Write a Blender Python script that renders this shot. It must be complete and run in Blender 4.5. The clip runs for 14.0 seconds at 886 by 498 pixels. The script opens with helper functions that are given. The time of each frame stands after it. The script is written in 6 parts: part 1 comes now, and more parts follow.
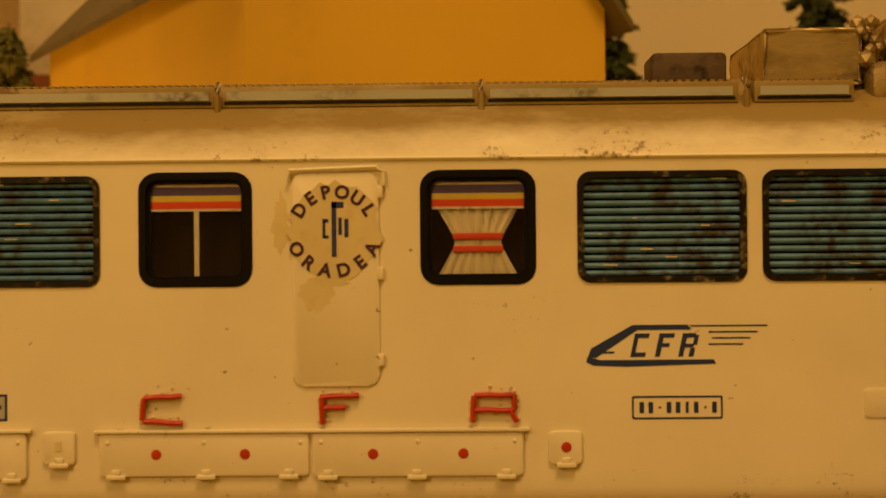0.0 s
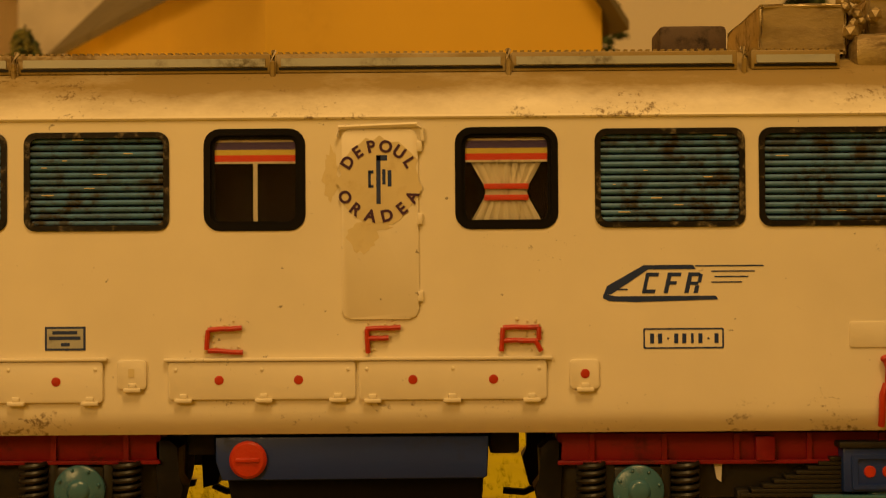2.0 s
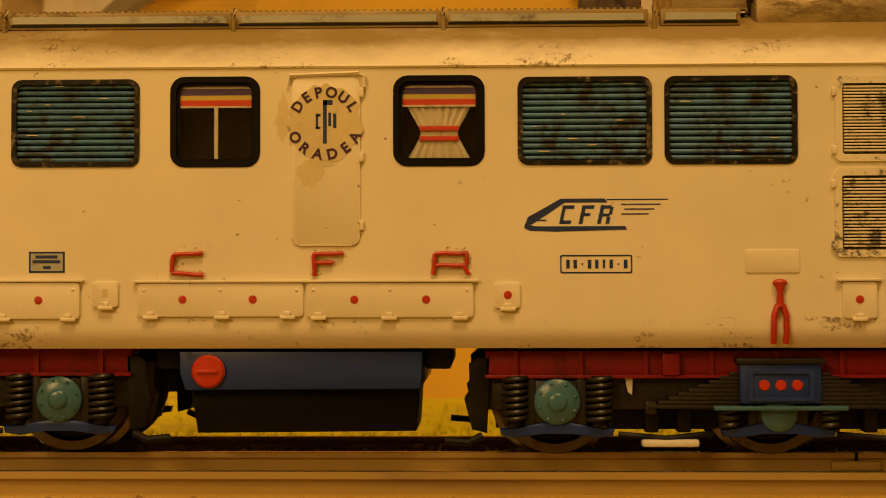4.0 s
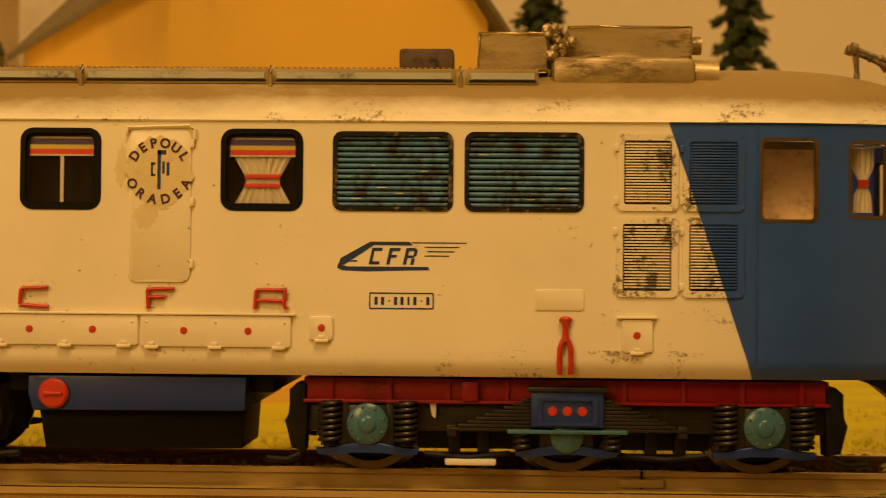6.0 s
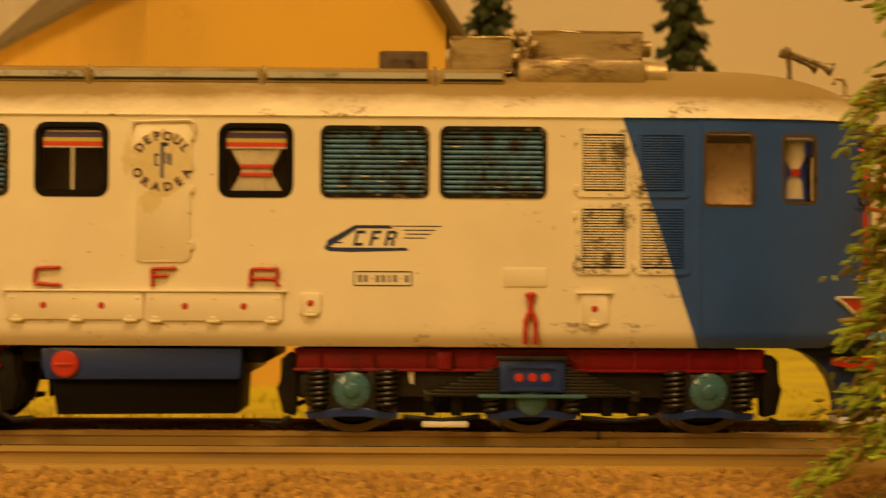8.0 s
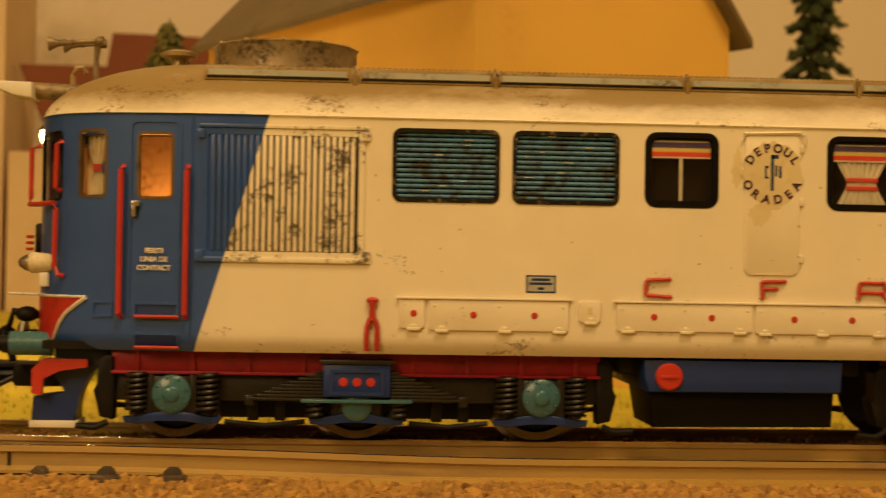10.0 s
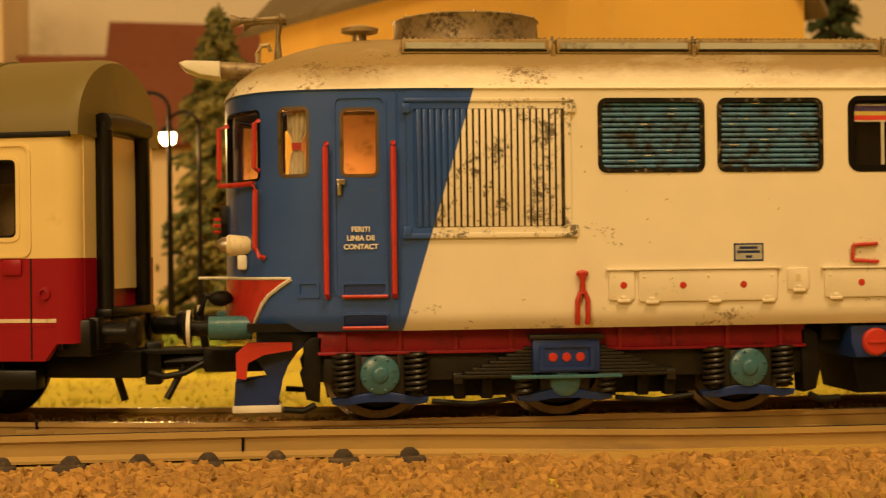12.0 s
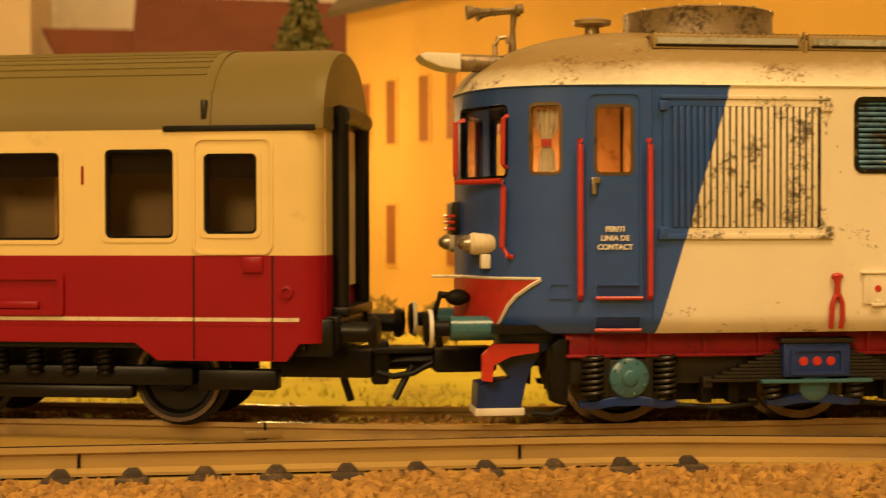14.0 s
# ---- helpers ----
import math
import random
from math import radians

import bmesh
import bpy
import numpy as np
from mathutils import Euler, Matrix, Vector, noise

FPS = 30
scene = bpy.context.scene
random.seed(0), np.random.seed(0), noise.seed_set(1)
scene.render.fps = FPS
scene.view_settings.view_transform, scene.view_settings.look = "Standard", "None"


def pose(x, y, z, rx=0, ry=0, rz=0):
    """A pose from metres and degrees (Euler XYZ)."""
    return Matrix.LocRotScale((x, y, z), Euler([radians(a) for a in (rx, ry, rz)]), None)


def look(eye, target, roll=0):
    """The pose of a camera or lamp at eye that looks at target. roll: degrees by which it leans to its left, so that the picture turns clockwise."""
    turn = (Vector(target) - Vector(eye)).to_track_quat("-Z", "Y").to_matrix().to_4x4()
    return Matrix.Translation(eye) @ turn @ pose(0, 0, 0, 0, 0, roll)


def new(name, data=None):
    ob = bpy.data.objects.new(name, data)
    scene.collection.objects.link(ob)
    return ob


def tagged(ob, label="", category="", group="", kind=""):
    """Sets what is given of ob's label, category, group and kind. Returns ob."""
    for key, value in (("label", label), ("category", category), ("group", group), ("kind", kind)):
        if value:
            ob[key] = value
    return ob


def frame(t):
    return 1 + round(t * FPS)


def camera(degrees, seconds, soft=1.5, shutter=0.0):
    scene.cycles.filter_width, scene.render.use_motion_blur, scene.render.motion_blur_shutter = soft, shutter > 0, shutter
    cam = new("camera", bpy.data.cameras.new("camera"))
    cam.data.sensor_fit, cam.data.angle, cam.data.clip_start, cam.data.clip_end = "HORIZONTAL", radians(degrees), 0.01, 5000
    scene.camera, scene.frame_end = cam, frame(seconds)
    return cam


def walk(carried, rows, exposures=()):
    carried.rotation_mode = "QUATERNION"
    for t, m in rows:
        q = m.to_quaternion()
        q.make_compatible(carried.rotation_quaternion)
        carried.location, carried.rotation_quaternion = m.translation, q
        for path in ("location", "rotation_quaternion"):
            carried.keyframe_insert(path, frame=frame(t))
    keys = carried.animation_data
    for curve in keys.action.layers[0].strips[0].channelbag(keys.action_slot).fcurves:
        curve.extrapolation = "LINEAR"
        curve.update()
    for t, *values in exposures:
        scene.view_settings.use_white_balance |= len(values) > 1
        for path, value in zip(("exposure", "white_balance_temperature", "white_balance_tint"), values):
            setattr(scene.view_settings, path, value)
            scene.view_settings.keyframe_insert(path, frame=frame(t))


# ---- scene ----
# A model railway at its true size: all lengths below are in millimetres, scaled by MM.
MM = 0.001
cam = camera(34.0, 14.0, 0.5, 0.5)
PATH = [
    (0, (10.54, -118.82, 31.96), (7.80, 31.15, 33.22), -0.51),
    (0.5, (7.90, -122.64, 31.49), (5.93, 27.34, 33.26), -0.43),
    (1, (6.22, -126.70, 30.29), (4.77, 23.27, 33.23), -0.44),
    (1.5, (5.91, -130.65, 27.49), (4.55, 19.30, 30.91), -0.45),
    (2, (6.22, -133.46, 25.44), (5.24, 16.50, 28.56), -0.41),
    (4.5, (19.29, -152.65, 15.97), (14.90, -2.79, 20.99), -0.10),
    (5, (23.35, -155.48, 17.62), (20.41, -5.58, 22.41), 0.15),
    (5.5, (29.27, -160.03, 19.57), (26.81, -10.09, 23.07), 0.29),
    (6, (36.63, -165.33, 22.76), (32.52, -15.41, 25.53), 0.48),
    (6.5, (39.18, -171.47, 22.91), (36.51, -21.52, 25.51), 0.49),
    (7, (42.05, -177.05, 22.75), (40.05, -27.08, 25.16), 0.57),
    (7.5, (43.76, -182.11, 21.57), (42.43, -32.13, 23.88), 0.47),
    (8, (32.75, -183.34, 19.79), (34.58, -33.38, 22.93), 0.30),
    (8.5, (4.64, -179.81, 20.51), (9.68, -29.94, 24.43), 0.09),
    (9, (-20.20, -178.93, 20.98), (-13.07, -29.15, 24.68), 0.41),
    (11.5, (-78.76, -178.02, 22.54), (-65.22, -28.63, 22.67), 0.19),
    (12, (-84.60, -173.85, 20.39), (-69.78, -24.58, 20.94), -0.71),
    (12.5, (-91.02, -170.52, 21.37), (-75.57, -21.32, 20.80), -0.99),
    (13, (-98.77, -169.14, 23.05), (-83.16, -19.96, 22.22), -0.82),
    (13.5, (-107.90, -167.59, 24.19), (-91.29, -18.52, 23.08), -0.59),
    (14, (-117.81, -165.53, 23.66), (-99.60, -16.66, 21.52), -0.13),
]
EXPO = [(0.0, -1.28, 7200, 4), (2.0, -1.22, 7000, 4), (4.5, -1.06, 6700, 4), (5.0, -1.13, 6600, 4), (5.5, -1.03, 6500, 4), (6.5, -0.77, 6400, 4), (7.5, -0.65, 6400, 4), (9.0, -0.9, 5900, 4), (11.5, -0.66, 5500, 4), (14.0, -0.46, 5600, 5)]
walk(cam, [(t, look([v * MM for v in eye], [v * MM for v in target], roll)) for t, eye, target, roll in PATH], EXPO)
cam.data.dof.use_dof = True
cam.data.dof.focus_distance = 0.151
cam.data.dof.aperture_fstop = 80.0

# ---------------------------------------------------------------- light
world = bpy.data.worlds.new("world")
world.use_nodes = True
world.node_tree.nodes["Background"].inputs[0].default_value = (1.0, 0.72, 0.42, 1)
world.node_tree.nodes["Background"].inputs[1].default_value = 0.065
scene.world = world


def lamp(name, kind, at, energy, color, size=0.1, target=None):
    data = bpy.data.lights.new(name, kind)
    data.energy, data.color = energy, color
    if kind == "AREA":
        data.shape, data.size = "DISK", size
    else:
        data.shadow_soft_size = size
    ob = new(name, data)
    ob.matrix_world = look([v * MM for v in at], [v * MM for v in target or (at[0], at[1], 0)])
    return ob


WARM = (1.0, 0.585, 0.215)
lamp("room_light", "AREA", (-520, -780, 520), 8.9, WARM, 0.4, (0, 10, 20))
# Added fill with no known source; it brightens the back wall and houses.
lamp("added_fill_light", "AREA", (160, -620, 1250), 27.0, WARM, 0.5, (60, 700, 60))

# ---------------------------------------------------------------- materials
def tree_of(name):
    m = bpy.data.materials.new(name)
    m.use_nodes = True
    nt = m.node_tree
    return m, nt, nt.nodes["Principled BSDF"]


def noise_node(nt, size, detail=4.0, rough=0.6, stretch=(1, 1, 1)):
    geo = nt.nodes.new("ShaderNodeNewGeometry")
    vec = nt.nodes.new("ShaderNodeVectorMath")
    vec.operation = "MULTIPLY"
    vec.inputs[1].default_value = [1000.0 / size * s for s in stretch]
    nt.links.new(geo.outputs["Position"], vec.inputs[0])
    n = nt.nodes.new("ShaderNodeTexNoise")
    n.inputs["Scale"].default_value, n.inputs["Detail"].default_value, n.inputs["Roughness"].default_value = 1.0, detail, rough
    nt.links.new(vec.outputs[0], n.inputs["Vector"])
    return n.outputs["Fac"]


def ramp(nt, fac, lo, hi):
    r = nt.nodes.new("ShaderNodeMapRange")
    r.inputs["From Min"].default_value, r.inputs["From Max"].default_value = lo, hi
    nt.links.new(fac, r.inputs["Value"])
    return r.outputs["Result"]


def math2(nt, op, a, b):
    n = nt.nodes.new("ShaderNodeMath")
    n.operation = op
    for i, v in enumerate((a, b)):
        if isinstance(v, (int, float)):
            n.inputs[i].default_value = v
        else:
            nt.links.new(v, n.inputs[i])
    return n.outputs[0]


def mix(nt, fac, a, b):
    n = nt.nodes.new("ShaderNodeMix")
    n.data_type = "RGBA"
    if isinstance(fac, (int, float)):
        n.inputs[0].default_value = fac
    else:
        nt.links.new(fac, n.inputs[0])
    for i, v in ((6, a), (7, b)):
        if isinstance(v, tuple):
            n.inputs[i].default_value = (*v, 1)
        else:
            nt.links.new(v, n.inputs[i])
    return n.outputs[2]


def bump(nt, bsdf, height, strength, distance=0.0002):
    b = nt.nodes.new("ShaderNodeBump")
    b.inputs["Strength"].default_value, b.inputs["Distance"].default_value = strength, distance
    nt.links.new(height, b.inputs["Height"])
    nt.links.new(b.outputs[0], bsdf.inputs["Normal"])


def paint(name, color, rough=0.45, metal=0.0, dirt=(0.10, 0.07, 0.035), amount=0.25, size=5.0, fine=0.8, relief=0.15, streak=(1, 1, 1), island=0.0, spec=0.5):
    """A painted or moulded surface: fine mottling, grime patches with a broken edge, a little relief."""
    m, nt, bsdf = tree_of(name)
    dark = tuple(c * 0.82 for c in color)
    tone = mix(nt, ramp(nt, noise_node(nt, size * 3, 3), 0.3, 0.7), color, dark)
    if island:
        info = nt.nodes.new("ShaderNodeNewGeometry")
        tone = mix(nt, math2(nt, "MULTIPLY", info.outputs["Random Per Island"], island), tone, tuple(c * 0.45 for c in color))
    edge = noise_node(nt, fine, 5, 0.7, streak)
    patch = noise_node(nt, size, 4, 0.6, streak)
    mask = math2(nt, "MULTIPLY", ramp(nt, patch, 0.62 - 0.25 * amount, 0.82 - 0.25 * amount), ramp(nt, edge, 0.40, 0.58))
    nt.links.new(mix(nt, math2(nt, "MULTIPLY", mask, min(1.0, 0.5 + amount)), tone, dirt), bsdf.inputs["Base Color"])
    nt.links.new(math2(nt, "ADD", math2(nt, "MULTIPLY", mask, 0.3), rough), bsdf.inputs["Roughness"])
    bsdf.inputs["Metallic"].default_value = metal
    bsdf.inputs["Specular IOR Level"].default_value = spec
    bump(nt, bsdf, edge, relief)
    return m


CREAM, BLUE = (0.78, 0.70, 0.55), (0.030, 0.085, 0.36)


def livery(name, grime, size=4.0, spots=0.0, film=0.0, cream=CREAM, soot=(0.085, 0.06, 0.03), stretch=(0.45, 1, 1), gloss=0.55, spread=1.5):
    """Cream body colour with the blue cab ends behind a slanting paint edge; grime: how much soot sits on it."""
    m, nt, bsdf = tree_of(name)
    geo = nt.nodes.new("ShaderNodeNewGeometry")
    sep = nt.nodes.new("ShaderNodeSeparateXYZ")
    nt.links.new(geo.outputs["Position"], sep.inputs[0])
    x, z = sep.outputs[0], sep.outputs[2]
    rise = math2(nt, "SUBTRACT", z, 11.2 * MM)
    left = math2(nt, "ADD", math2(nt, "MULTIPLY", rise, 0.301), -72.2 * MM)
    right = math2(nt, "ADD", math2(nt, "MULTIPLY", rise, -0.332), 67.4 * MM)
    blue = math2(nt, "MAXIMUM", math2(nt, "LESS_THAN", x, left), math2(nt, "GREATER_THAN", x, right))
    blue = math2(nt, "MULTIPLY", blue, math2(nt, "LESS_THAN", z, 40.45 * MM))
    tone = mix(nt, ramp(nt, noise_node(nt, 14, 3), 0.3, 0.7), cream, tuple(c * 0.9 for c in cream))
    blues = mix(nt, ramp(nt, noise_node(nt, 9, 4), 0.3, 0.7), BLUE, tuple(c * 0.8 for c in BLUE))
    base = mix(nt, blue, tone, blues)
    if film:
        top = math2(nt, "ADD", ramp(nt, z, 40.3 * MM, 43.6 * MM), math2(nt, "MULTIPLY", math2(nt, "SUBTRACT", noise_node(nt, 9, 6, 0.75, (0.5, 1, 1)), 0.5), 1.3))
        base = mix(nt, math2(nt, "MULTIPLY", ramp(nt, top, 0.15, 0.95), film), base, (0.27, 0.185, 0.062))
    edge = noise_node(nt, 0.55, 6, 0.75)
    patch = noise_node(nt, size, 5, 0.65, stretch)
    lift = math2(nt, "MULTIPLY", math2(nt, "SUBTRACT", patch, 0.64 - 0.3 * grime), spread)
    mask = ramp(nt, math2(nt, "ADD", edge, lift), 0.50, 0.62)
    mask = math2(nt, "MULTIPLY", mask, math2(nt, "SUBTRACT", 1.0, math2(nt, "MULTIPLY", blue, 0.75)))
    if spots:
        mask = math2(nt, "MAXIMUM", mask, math2(nt, "MULTIPLY", ramp(nt, noise_node(nt, 1.3, 3, 0.6), 0.70, 0.735), spots))
    nt.links.new(mix(nt, math2(nt, "MULTIPLY", mask, 0.85), base, soot), bsdf.inputs["Base Color"])
    nt.links.new(math2(nt, "SUBTRACT", math2(nt, "ADD", math2(nt, "MULTIPLY", mask, 0.35), 0.42), math2(nt, "MULTIPLY", blue, 0.12)), bsdf.inputs["Roughness"])
    bsdf.inputs["Specular IOR Level"].default_value = gloss
    bump(nt, bsdf, edge, 0.12, 0.0001)
    return m


def glass(name, tint=(0.9, 0.9, 0.9), rough=0.03):
    m, nt, bsdf = tree_of(name)
    clear = nt.nodes.new("ShaderNodeBsdfTransparent")
    clear.inputs[0].default_value = (*tint, 1)
    gloss = nt.nodes.new("ShaderNodeBsdfGlossy")
    gloss.inputs["Roughness"].default_value = rough
    fres = nt.nodes.new("ShaderNodeFresnel")
    fres.inputs[0].default_value = 1.45
    sh = nt.nodes.new("ShaderNodeMixShader")
    nt.links.new(fres.outputs[0], sh.inputs[0])
    nt.links.new(clear.outputs[0], sh.inputs[1])
    nt.links.new(gloss.outputs[0], sh.inputs[2])
    nt.links.new(sh.outputs[0], nt.nodes["Material Output"].inputs[0])
    return m


def glow(name, color, strength):
    m, nt, bsdf = tree_of(name)
    bsdf.inputs["Emission Color"].default_value = (*color, 1)
    bsdf.inputs["Emission Strength"].default_value = strength
    return m


M_BODY = livery("body_paint", -0.1, 5.0, 0.8)
M_SKIRT = livery("lower_body_paint", 0.10, 4.0, 0.35, soot=(0.17, 0.11, 0.045))
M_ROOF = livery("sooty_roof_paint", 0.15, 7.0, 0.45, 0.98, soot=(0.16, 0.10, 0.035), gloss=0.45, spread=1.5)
M_VENT = livery("sooty_vent_paint", 0.32, 3.4, 0.9, spread=1.25, soot=(0.045, 0.030, 0.012), stretch=(0.9, 1, 0.6), gloss=0.45)
# Soot over a dark base that paints the shade between the slats.
M_GAP = livery("sooty_shade_painted_gaps", 0.75, 5.0, 0.8, cream=(0.10, 0.07, 0.03), soot=(0.016, 0.011, 0.006), stretch=(1, 1, 0.5), gloss=0.2)
M_TEAL = paint("teal_louvre_paint", (0.068, 0.195, 0.40), 0.42, amount=1.1, size=5.5, fine=1.6, dirt=(0.030, 0.024, 0.016), relief=0.3)
M_BLACK = paint("black_rubber", (0.007, 0.006, 0.006), 0.45, amount=0.15, dirt=(0.02, 0.015, 0.011), spec=0.1)
M_GASKET = paint("chipped_black_edge", (0.010, 0.008, 0.007), 0.4, amount=0.34, dirt=(0.45, 0.37, 0.25), size=1.6, fine=0.7, relief=0.5, spec=0.2)
M_DARK = paint("grimy_black_metal", (0.007, 0.006, 0.005), 0.5, amount=0.4, dirt=(0.026, 0.019, 0.013), size=3, spec=0.2)
M_GREYFRAME = paint("oily_grey_frame", (0.020, 0.017, 0.012), 0.36, amount=0.55, dirt=(0.007, 0.006, 0.005), size=3, spec=0.35)
M_RED = paint("vermilion_paint", (0.50, 0.032, 0.014), 0.33, amount=0.3, dirt=(0.16, 0.02, 0.012), size=2, fine=0.6, relief=0.4)
M_SOLE = paint("dull_red_solebar", (0.27, 0.009, 0.018), 0.4, amount=0.4, dirt=(0.05, 0.008, 0.010), size=5, spec=0.3)
M_NAVY = paint("navy_blue_paint", (0.010, 0.034, 0.19), 0.38, amount=0.3, dirt=(0.012, 0.018, 0.04), size=4)
M_CAP = paint("teal_axle_cap", (0.055, 0.155, 0.21), 0.24, amount=0.4, dirt=(0.025, 0.05, 0.055), size=2.5, fine=0.6)
M_WHITE = paint("white_paint", (0.78, 0.74, 0.66), 0.45, amount=0.2, dirt=(0.3, 0.22, 0.13), size=2)
M_SILVER = paint("dirty_silver", (0.47, 0.36, 0.19), 0.34, 0.45, amount=0.7, dirt=(0.15, 0.095, 0.032), size=5, fine=0.9, relief=0.45, streak=(0.4, 1, 1))
M_FAN = paint("grimy_fan_metal", (0.30, 0.225, 0.125), 0.36, 0.3, amount=0.85, dirt=(0.055, 0.036, 0.018), size=3.5, fine=0.7, relief=0.5)
M_RUST = paint("rusty_stack", (0.10, 0.06, 0.035), 0.7, amount=0.6, dirt=(0.03, 0.02, 0.015), size=2, relief=0.5)
M_STEEL = paint("worn_steel", (0.42, 0.38, 0.33), 0.3, 0.9, amount=0.4, dirt=(0.12, 0.085, 0.05), size=3)
M_BRONZE = paint("dull_bronze", (0.15, 0.105, 0.055), 0.35, 0.6, amount=0.4, dirt=(0.03, 0.02, 0.012), size=2)
M_TYRE = paint("dull_steel_tyre", (0.20, 0.165, 0.13), 0.3, 0.85, amount=0.4, dirt=(0.015, 0.012, 0.010), size=3)
M_STRIP = paint("pale_grey_strip", (0.42, 0.42, 0.38), 0.45, amount=0.45, dirt=(0.10, 0.08, 0.05), size=5)
M_DECAL = paint("aged_decal_film", (0.71, 0.60, 0.37), 0.35, amount=0.35, dirt=(0.52, 0.40, 0.19), size=3, fine=1.5)
M_INK = paint("dark_blue_ink", (0.010, 0.030, 0.13), 0.5, amount=0.15, size=1.5)
M_INKP = paint("purple_ink", (0.05, 0.012, 0.05), 0.5, amount=0.1, size=1.5)
M_CURTAIN = paint("cream_curtain_paper", (0.72, 0.62, 0.42), 0.7, amount=0.35, dirt=(0.16, 0.12, 0.07), size=1.2, fine=0.5, streak=(2.2, 1, 0.5))
M_YELLOW = paint("yellow_paper", (0.72, 0.55, 0.10), 0.6, amount=0.1)
M_REDPAPER = paint("red_paper", (0.75, 0.06, 0.02), 0.6, amount=0.1)
M_PURPLE = paint("violet_paper", (0.10, 0.06, 0.20), 0.6, amount=0.1)
M_GLASS = glass("window_glass")
M_GLASSD = glass("tinted_glass", (0.85, 0.80, 0.70))
# Near-black base puts the shade of insides and gaps into the colour.
M_INSIDE = paint("painted_dark_inside", (0.012, 0.009, 0.008), 0.8, amount=0.2, dirt=(0.02, 0.012, 0.008), spec=0.1)
M_CABIN = paint("cab_interior", (0.60, 0.36, 0.11), 0.6, amount=0.5, dirt=(0.16, 0.08, 0.02), size=4)
M_CCREAM = paint("coach_cream", (0.80, 0.62, 0.25), 0.33, amount=0.0, size=9)
M_CRED = paint("coach_crimson", (0.27, 0.0045, 0.012), 0.34, amount=0.0, size=9, dirt=(0.2, 0.01, 0.02), spec=0.25)
M_CROOF = paint("coach_roof_olive", (0.175, 0.135, 0.036), 0.5, amount=0.15, size=12, dirt=(0.12, 0.095, 0.045), spec=0.3)
M_CBLACK = paint("coach_black_plastic", (0.004, 0.004, 0.004), 0.38, amount=0.1, dirt=(0.02, 0.015, 0.01), spec=0.3)
M_RAIL = paint("rail_brown", (0.46, 0.31, 0.09), 0.5, 0.2, amount=0.5, dirt=(0.20, 0.13, 0.07), size=14, fine=3, streak=(0.2, 1, 1))
M_RAILTOP = paint("rail_head", (0.45, 0.40, 0.33), 0.25, 0.95, amount=0.3, dirt=(0.10, 0.08, 0.05), size=9)
M_SLEEPER = paint("dark_sleeper", (0.05, 0.034, 0.022), 0.7, amount=0.6, dirt=(0.17, 0.115, 0.06), size=3)
M_BED = paint("tan_track_shoulder", (0.46, 0.295, 0.05), 0.45, amount=0.22, dirt=(0.26, 0.155, 0.04), size=10, fine=3, relief=0.25, streak=(0.1, 1, 1))
M_STONE = paint("sandy_ballast", (0.50, 0.275, 0.048), 0.8, amount=0.4, dirt=(0.22, 0.12, 0.05), size=2, island=0.85, relief=0.5)
M_GROUND = paint("grass_mat", (0.58, 0.50, 0.028), 0.9, spec=0.1, amount=0.6, dirt=(0.30, 0.20, 0.07), size=22, fine=2.0, relief=0.8)
M_GRASS = paint("grass_fibre", (0.60, 0.55, 0.028), 0.8, spec=0.15, amount=0.3, dirt=(0.30, 0.24, 0.06), size=10, island=0.5)
M_WALL = paint("room_wall", (0.80, 0.70, 0.55), 0.85, amount=0.0, size=300, fine=20, relief=0.05)
M_HOUSE = paint("ochre_render", (0.82, 0.50, 0.072), 0.8, amount=0.15, dirt=(0.55, 0.31, 0.06), size=25, fine=2)
M_HROOF = paint("grey_green_roof", (0.16, 0.12, 0.06), 0.75, amount=0.3, dirt=(0.10, 0.08, 0.04), size=12, fine=2, relief=0.5)
M_BROWN = paint("brown_tile_roof", (0.17, 0.045, 0.012), 0.75, amount=0.3, dirt=(0.13, 0.04, 0.018), size=12, fine=2, relief=0.5)
M_CREAMW = paint("cream_render", (0.72, 0.55, 0.33), 0.8, amount=0.2, dirt=(0.6, 0.42, 0.22), size=20)
M_BARK = paint("bark", (0.09, 0.06, 0.025), 0.85, amount=0.4)
M_TWIG = paint("olive_twig", (0.29, 0.22, 0.03), 0.8, amount=0.3, dirt=(0.05, 0.04, 0.015), size=6, island=0.8)
M_TIP = paint("lime_needle_tip", (0.36, 0.47, 0.025), 0.7, amount=0.15, dirt=(0.08, 0.09, 0.02), size=6, island=0.85)
M_OLIVE = paint("olive_fir_green", (0.17, 0.15, 0.025), 0.8, amount=0.3, dirt=(0.06, 0.05, 0.015), size=8, island=0.7)
M_FIR = paint("dark_fir_green", (0.045, 0.066, 0.012), 0.8, amount=0.3, dirt=(0.06, 0.05, 0.015), size=8, island=0.7)
M_COACHIN = paint("coach_lining", (0.27, 0.20, 0.10), 0.5, amount=0.4, dirt=(0.08, 0.055, 0.03), size=8)
M_PANE = paint("amber_house_pane", (0.34, 0.135, 0.022), 0.4, amount=0.3, dirt=(0.2, 0.08, 0.02), size=9)
M_CABLAMP = glow("cab_lamp_glass", (1.0, 0.62, 0.25), 6.0)
M_BULB = glow("lamp_bulb", (1.0, 0.62, 0.22), 60.0)


# ---------------------------------------------------------------- mesh tools (millimetres)
def holder(name, at, label, category, group="", turn=0.0):
    ob = new(name)
    ob.empty_display_size = 0.005
    ob.matrix_world = pose(at[0] * MM, at[1] * MM, at[2] * MM, 0, 0, turn)
    return tagged(ob, label, category, group)


